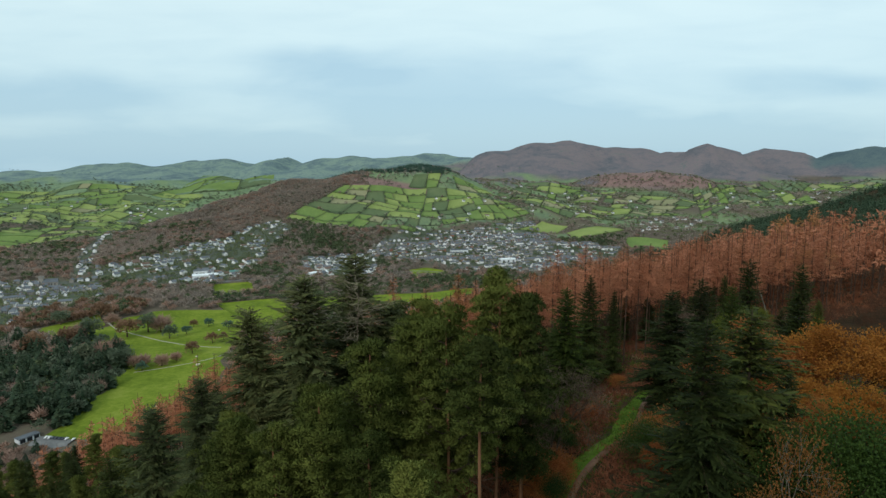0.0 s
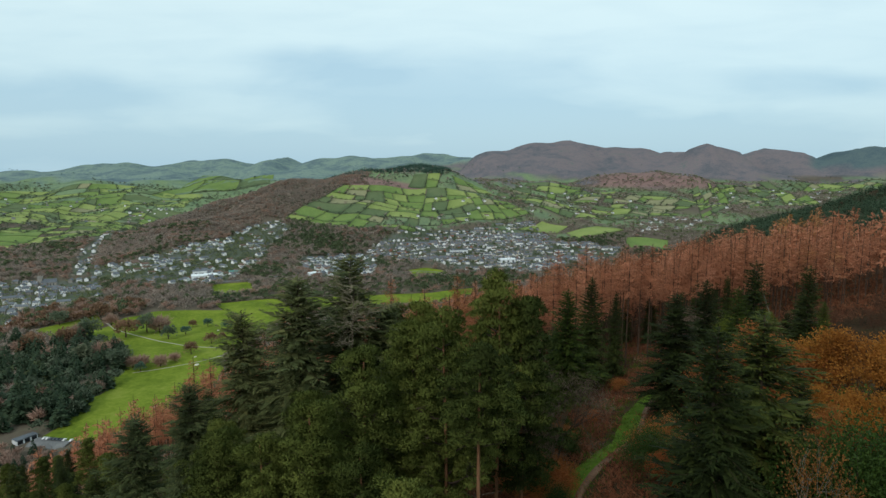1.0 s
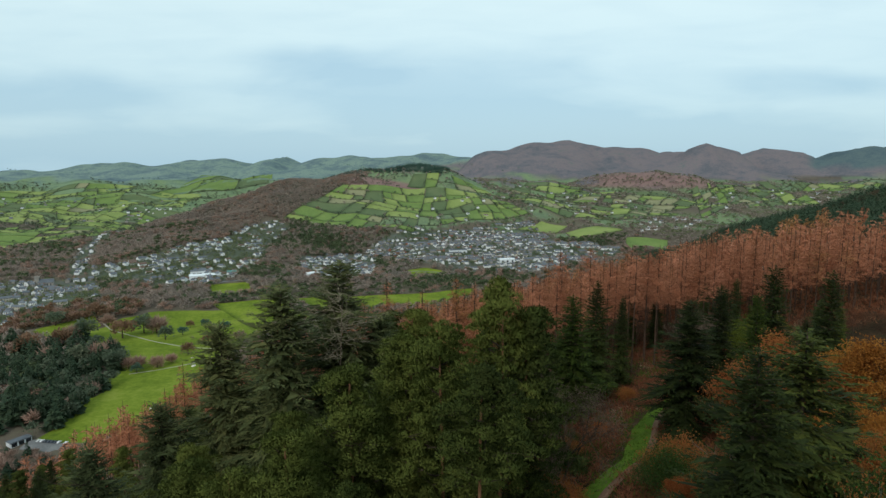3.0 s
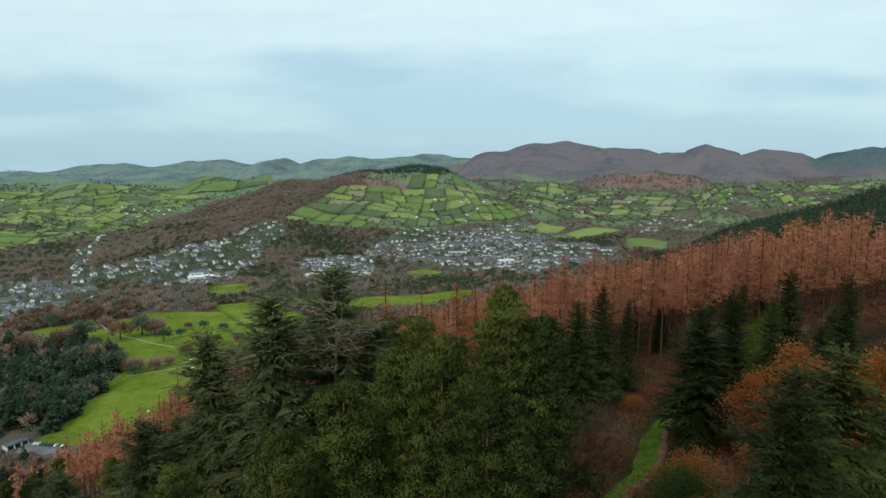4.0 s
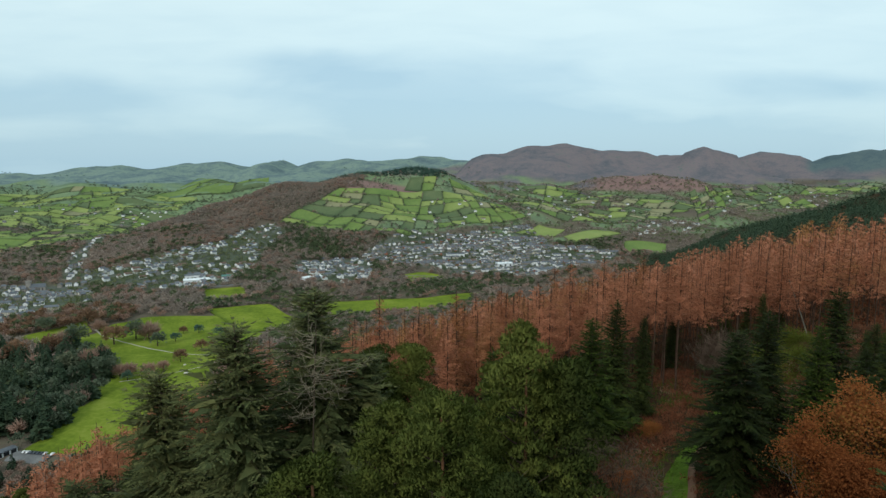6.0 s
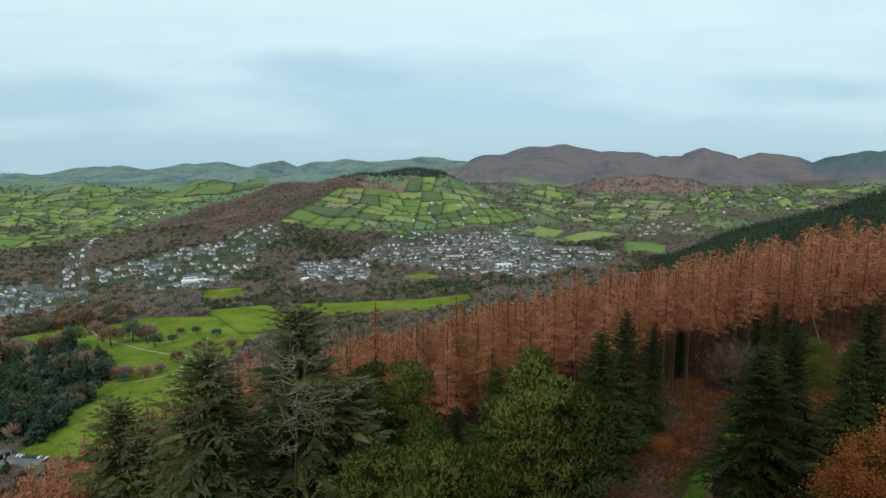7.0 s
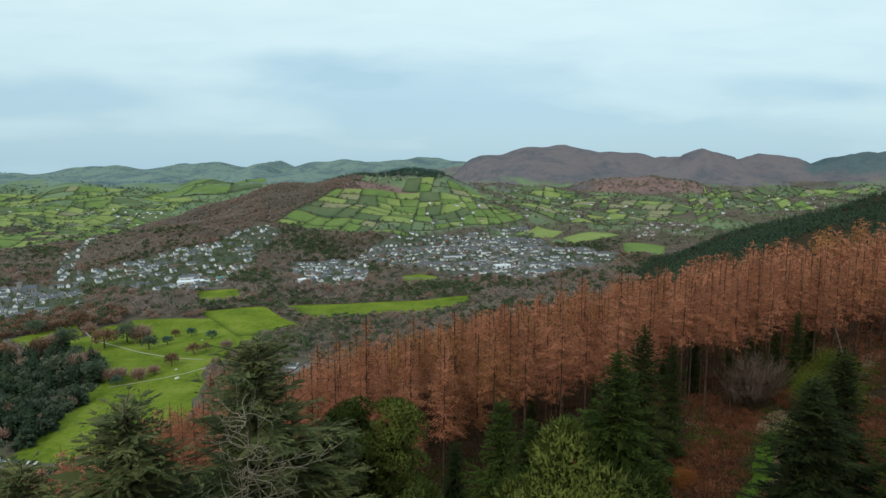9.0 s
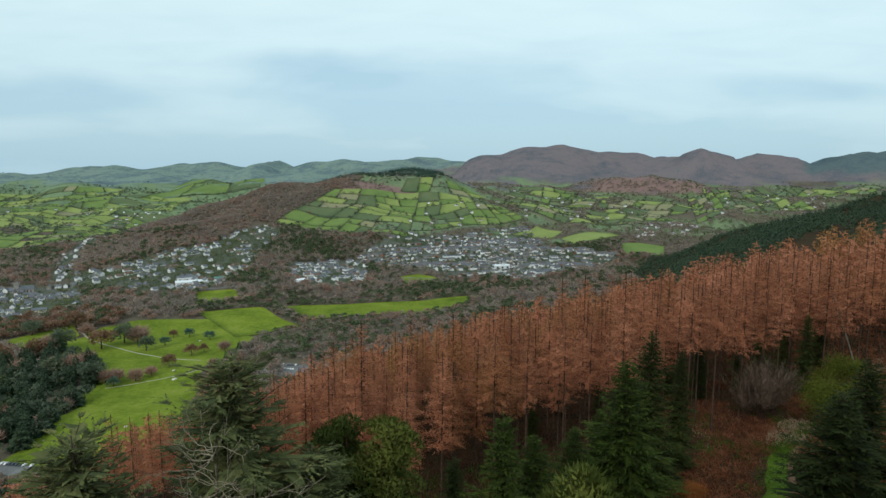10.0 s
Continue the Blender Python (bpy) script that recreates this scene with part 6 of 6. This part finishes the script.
# down the slope to the west
for x, y, top, k in ((-53.0, 80.0, 129.0, "fir"), (-60.0, 75.0, 127.0, "pine"), (-46.0, 70.0, 132.0, "pine"), (-43.0, 60.0, 134.0, "fir"), (-69.5, 112.0, 117.8, "pine"),
                     (-38.0, 66.0, 138.0, "pine"), (-33.0, 55.0, 142.0, "spruce"), (-30.0, 75.0, 142.0, "spruce"), (-36.0, 84.0, 136.0, "spruce"), (-29.0, 47.0, 143.0, "pine"),
                     (-26.0, 36.0, 144.0, "pine"), (-34.0, 42.0, 139.0, "pine"), (-42.0, 48.0, 134.0, "spruce"), (-52.0, 58.0, 129.0, "pine"), (-62.0, 88.0, 122.0, "fir"),
                     (-76.0, 92.0, 116.0, "pine"), (-84.0, 104.0, 112.0, "pine"), (-22.0, 72.0, 146.0, "spruce"), (-28.0, 66.0, 145.0, "spruce"), (-48.0, 92.0, 128.0, "pine"),
                     (-20.0, 82.0, 143.0, "pine"), (-27.0, 90.0, 139.0, "pine"), (-14.0, 86.0, 144.0, "pine"), (-40.0, 100.0, 131.0, "pine")):
    plant(k, x, y, top, k=3 if k == "pine" else None)

for x, y, h, k in SLOPE_FIRS:
    plant(k, x, y, h=h, k=1 if k != "pine" else 3)

# ---- larch plantation ----
LARCH_EDGE = [(-190, 215), (-120, 185), (-60, 150), (-22, 124), (0, 112), (26, 115), (48, 128), (62, 140), (90, 150), (140, 165), (230, 200)]
ex, ey = np.array([p[0] for p in LARCH_EDGE], float), np.array([p[1] for p in LARCH_EDGE], float)
originals = []
for q in range(7):
    trunk, crown, limbs = larch(200 + q, 24 + q, 3.9 + 0.2 * q, 0.6 if 3 <= q < 5 else 1.15, 0.40 if q < 5 else 0.60)
    originals.append((assemble("larch_tree", trunk, crown, M["larch_bark"], M["larch"], "tall straight larch with rusty orange autumn needles", "tree", limbs, "larches of the plantation", soft=True), 24 + q))
rows = []
for j in range(92):
    for x in np.arange(-190, 440, 6.0):
        xx = x + rng.uniform(-1.6, 1.6)
        yy = np.interp(xx, ex, ey) + j * 5.6 + rng.uniform(-1.6, 1.6)
        if larch_side(np.array(xx), np.array(yy)) and xx < 0.80 * yy + 10 and xx > foot(yy) + 25:
            rows.append((math.hypot(xx - 10, yy - 36), xx, yy, j))
rows.sort()
LARCH_USED = set()
for n, (d, x, y, j) in enumerate(rows[:300]):
    ob, built = originals[5 + rng.randint(2) if j < 4 and 8 < x < 72 else rng.randint(3) if n < 140 else 3 + rng.randint(2)]
    s = (rng.uniform(0.80, 1.06) + (rng.uniform(0.10, 0.24) if rng.rand() < 0.22 else 0.0) + 0.08 * math.sin(x / 9) * math.sin(y / 11)) * 23.0 / built
    first_or_copy(ob, LARCH_USED, pose(x, y, ground_z(x, y), 0, 0, rng.uniform(0, 360)) @ Matrix.Diagonal((s, s, s, 1)))


def larch_mass(points):
    """The deeper part of the plantation, one sheet of plainer larches."""
    forms, parts, slot, ways = [larch(300 + q, 24, 4.2, 0.21, 0.45)[:2] for q in range(4)], [], [], []
    for x, y in points:
        stem, leaves = forms[rng.randint(4)]
        v, f = merge([stem, leaves])
        slot += [1] * (2 * len(stem[1])) + [0] * len(leaves[1])
        a, s = rng.uniform(0, 6.283), rng.uniform(0.72, 1.10) * 0.96
        c, n = math.cos(a) * s, math.sin(a) * s
        w = outward(v)
        ways.append(np.column_stack([(w[:, 0] * c - w[:, 1] * n) / s, (w[:, 0] * n + w[:, 1] * c) / s, w[:, 2]]))
        parts.append((np.column_stack([v[:, 0] * c - v[:, 1] * n + x, v[:, 0] * n + v[:, 1] * c + y, v[:, 2] * s + ground_z(x, y)]), f))
    tagged(new("larch_woods", fast_mesh("larch_woods", *merge(parts), [M["larch"], M["larch_bark"]], slot, normals=np.vstack(ways))), "rusty orange larch plantation covering the slope", "trees", "larches of the plantation", "stuff")


larch_mass([(x, y) for d, x, y, j in rows[300:1250]])

# ---- path, grass verges, bracken ----
WAY = [(8, 44), (11.5, 52), (14.3, 60.5), (19, 68), (25.0, 74.5), (28.5, 82), (31.5, 90), (36, 95.5), (41.5, 99.3), (43.5, 104), (46, 109), (51, 115), (57, 120)]
ribbon("grass_verge", [(x - 1.5, y) for x, y in WAY], 5.0, surface("verge_turf", [(0.040, 0.066, 0.009), (0.066, 0.112, 0.012), (0.098, 0.142, 0.018)], 3, 0.4, relief=0.6), 0.10, "green grass verges beside the forest path", "grass", step=1.5)
ribbon("forest_path", WAY, 1.5, M["path_earth"], 0.16, "brown earth forest path with grass edges", "path", step=1.5)


def tufts(name, n, test, x0, x1, y0, y1, tall, material, label, blades=9, wide=0.5):
    rs = np.random.RandomState(n)
    x, y = rs.uniform(x0, x1, n), rs.uniform(y0, y1, n)
    k = test(x, y)
    x, y = x[k], y[k]
    z = height(x, y)
    p = np.repeat(np.column_stack([x, y, z]), blades, 0)
    w = rs.normal(size=(len(p), 3)) * [1, 1, 0.3] + [0, 0, 1.0]
    L = tall * rs.uniform(0.5, 1.2, len(p))
    v, f = sprays(p + rs.normal(size=(len(p), 3)) * [wide, wide, 0.05], w, L, L * 0.13, rs)
    tagged(new(name, fast_mesh(name, v, f, [material])), label, "plants", kind="stuff")


wx, wy = np.array([p[0] for p in WAY], float), np.array([p[1] for p in WAY], float)


def off_path(x, y):
    return np.abs(x - np.interp(y, wy, wx))


tufts("verge_grass", 9000, lambda x, y: (off_path(x + 1.3, y) < 3.4) & (off_path(x, y) > 0.75 + 0.25 * np.sin(y * 2.1 + x)), 4, 74, 34, 138, 0.4, M["verge_grass"], "short green grass along the path", 14, 0.3)
tufts("bracken", 30000, lambda x, y: (off_path(x, y) < 15) & (off_path(x, y) > np.where(x > np.interp(y, wy, wx), 1.5, 4.0) + 0.8 * np.sin(y / 2.3) + 0.6 * np.sin(y * 1.7 + 1)), -5, 110, 40, 160, 0.6, M["bracken"], "dead red-brown bracken beside the path", 16, 0.7)
tufts("brambles", 7500, lambda x, y: (off_path(x, y) < 15) & (off_path(x, y) > 5.0) & (np.sin(x / 3.1) + np.sin(y / 2.7 + x / 5) > 0.5), -5, 110, 40, 160, 0.7, M["sallow_dark"], "green bramble patches in the bracken", 18, 0.6)
tufts("pale_grass", 6000, lambda x, y: (off_path(x, y) < 15) & (off_path(x, y) > 5.0) & (np.sin(x / 2.3 + 2) + np.sin(y / 3.3 - x / 4) > 0.7), -5, 110, 40, 160, 0.6, M["straw"], "pale dead grass in the bracken", 14, 0.6)
tufts("larch_bed", 9000, lambda x, y: (y > np.interp(x, ex, ey) - 14) & (off_path(x, y) > 9), 72, 260, 115, 250, 1.2, M["bracken"], "dead red-brown brushwood under the larches", 10, 0.8)
tufts("larch_litter", 3500, lambda x, y: (y > np.interp(x, ex, ey) - 4), -20, 72, 112, 200, 0.9, M["brown_twigs"], "dark dead twigs under the larches", 10, 0.8)
tufts("undergrowth", 5000, lambda x, y: off_path(x, y) > 12, -90, 60, 25, 130, 0.9, M["sallow_dark"], "dark bramble undergrowth below the trees", 12, 0.7)
tufts("hill_bracken", 2500, lambda x, y: np.hypot(x, y - 10) > 0, -45, 45, -15, 42, 0.6, M["bracken"], "dead bracken on the open slope", 12, 0.7)
tufts("bank_grass", 9000, lambda x, y: np.abs(y - 116 - (x - 52) * 0.80) < 3.5 + 1.5 * np.sin(x / 3), 46, 92, 108, 152, 0.5, M["verge_grass"], "green grass on the bank above the path", 14, 0.35)
tufts("bank_straw", 5000, lambda x, y: np.abs(y - 119 - (x - 52) * 0.80) < 3.0 + 1.5 * np.sin(x / 2), 48, 94, 108, 155, 0.6, M["straw"], "pale dead grass on the bank", 12, 0.35)
# the fallen larch that leans in the plantation's edge
lean = tagged(new("leaning_trunk"), "pale bare trunk leaning against the larches", "tree trunk")
lean.matrix_basis = pose(84, 150, ground_z(84, 150))
under("trunk", fast_mesh("trunk", *tube([(0, 0, -0.3), (-3.0, 0.3, 8), (-6.0, 0.5, 15.5)], [0.17, 0.13, 0.05], 6), [M["grey_bark"]]), lean)
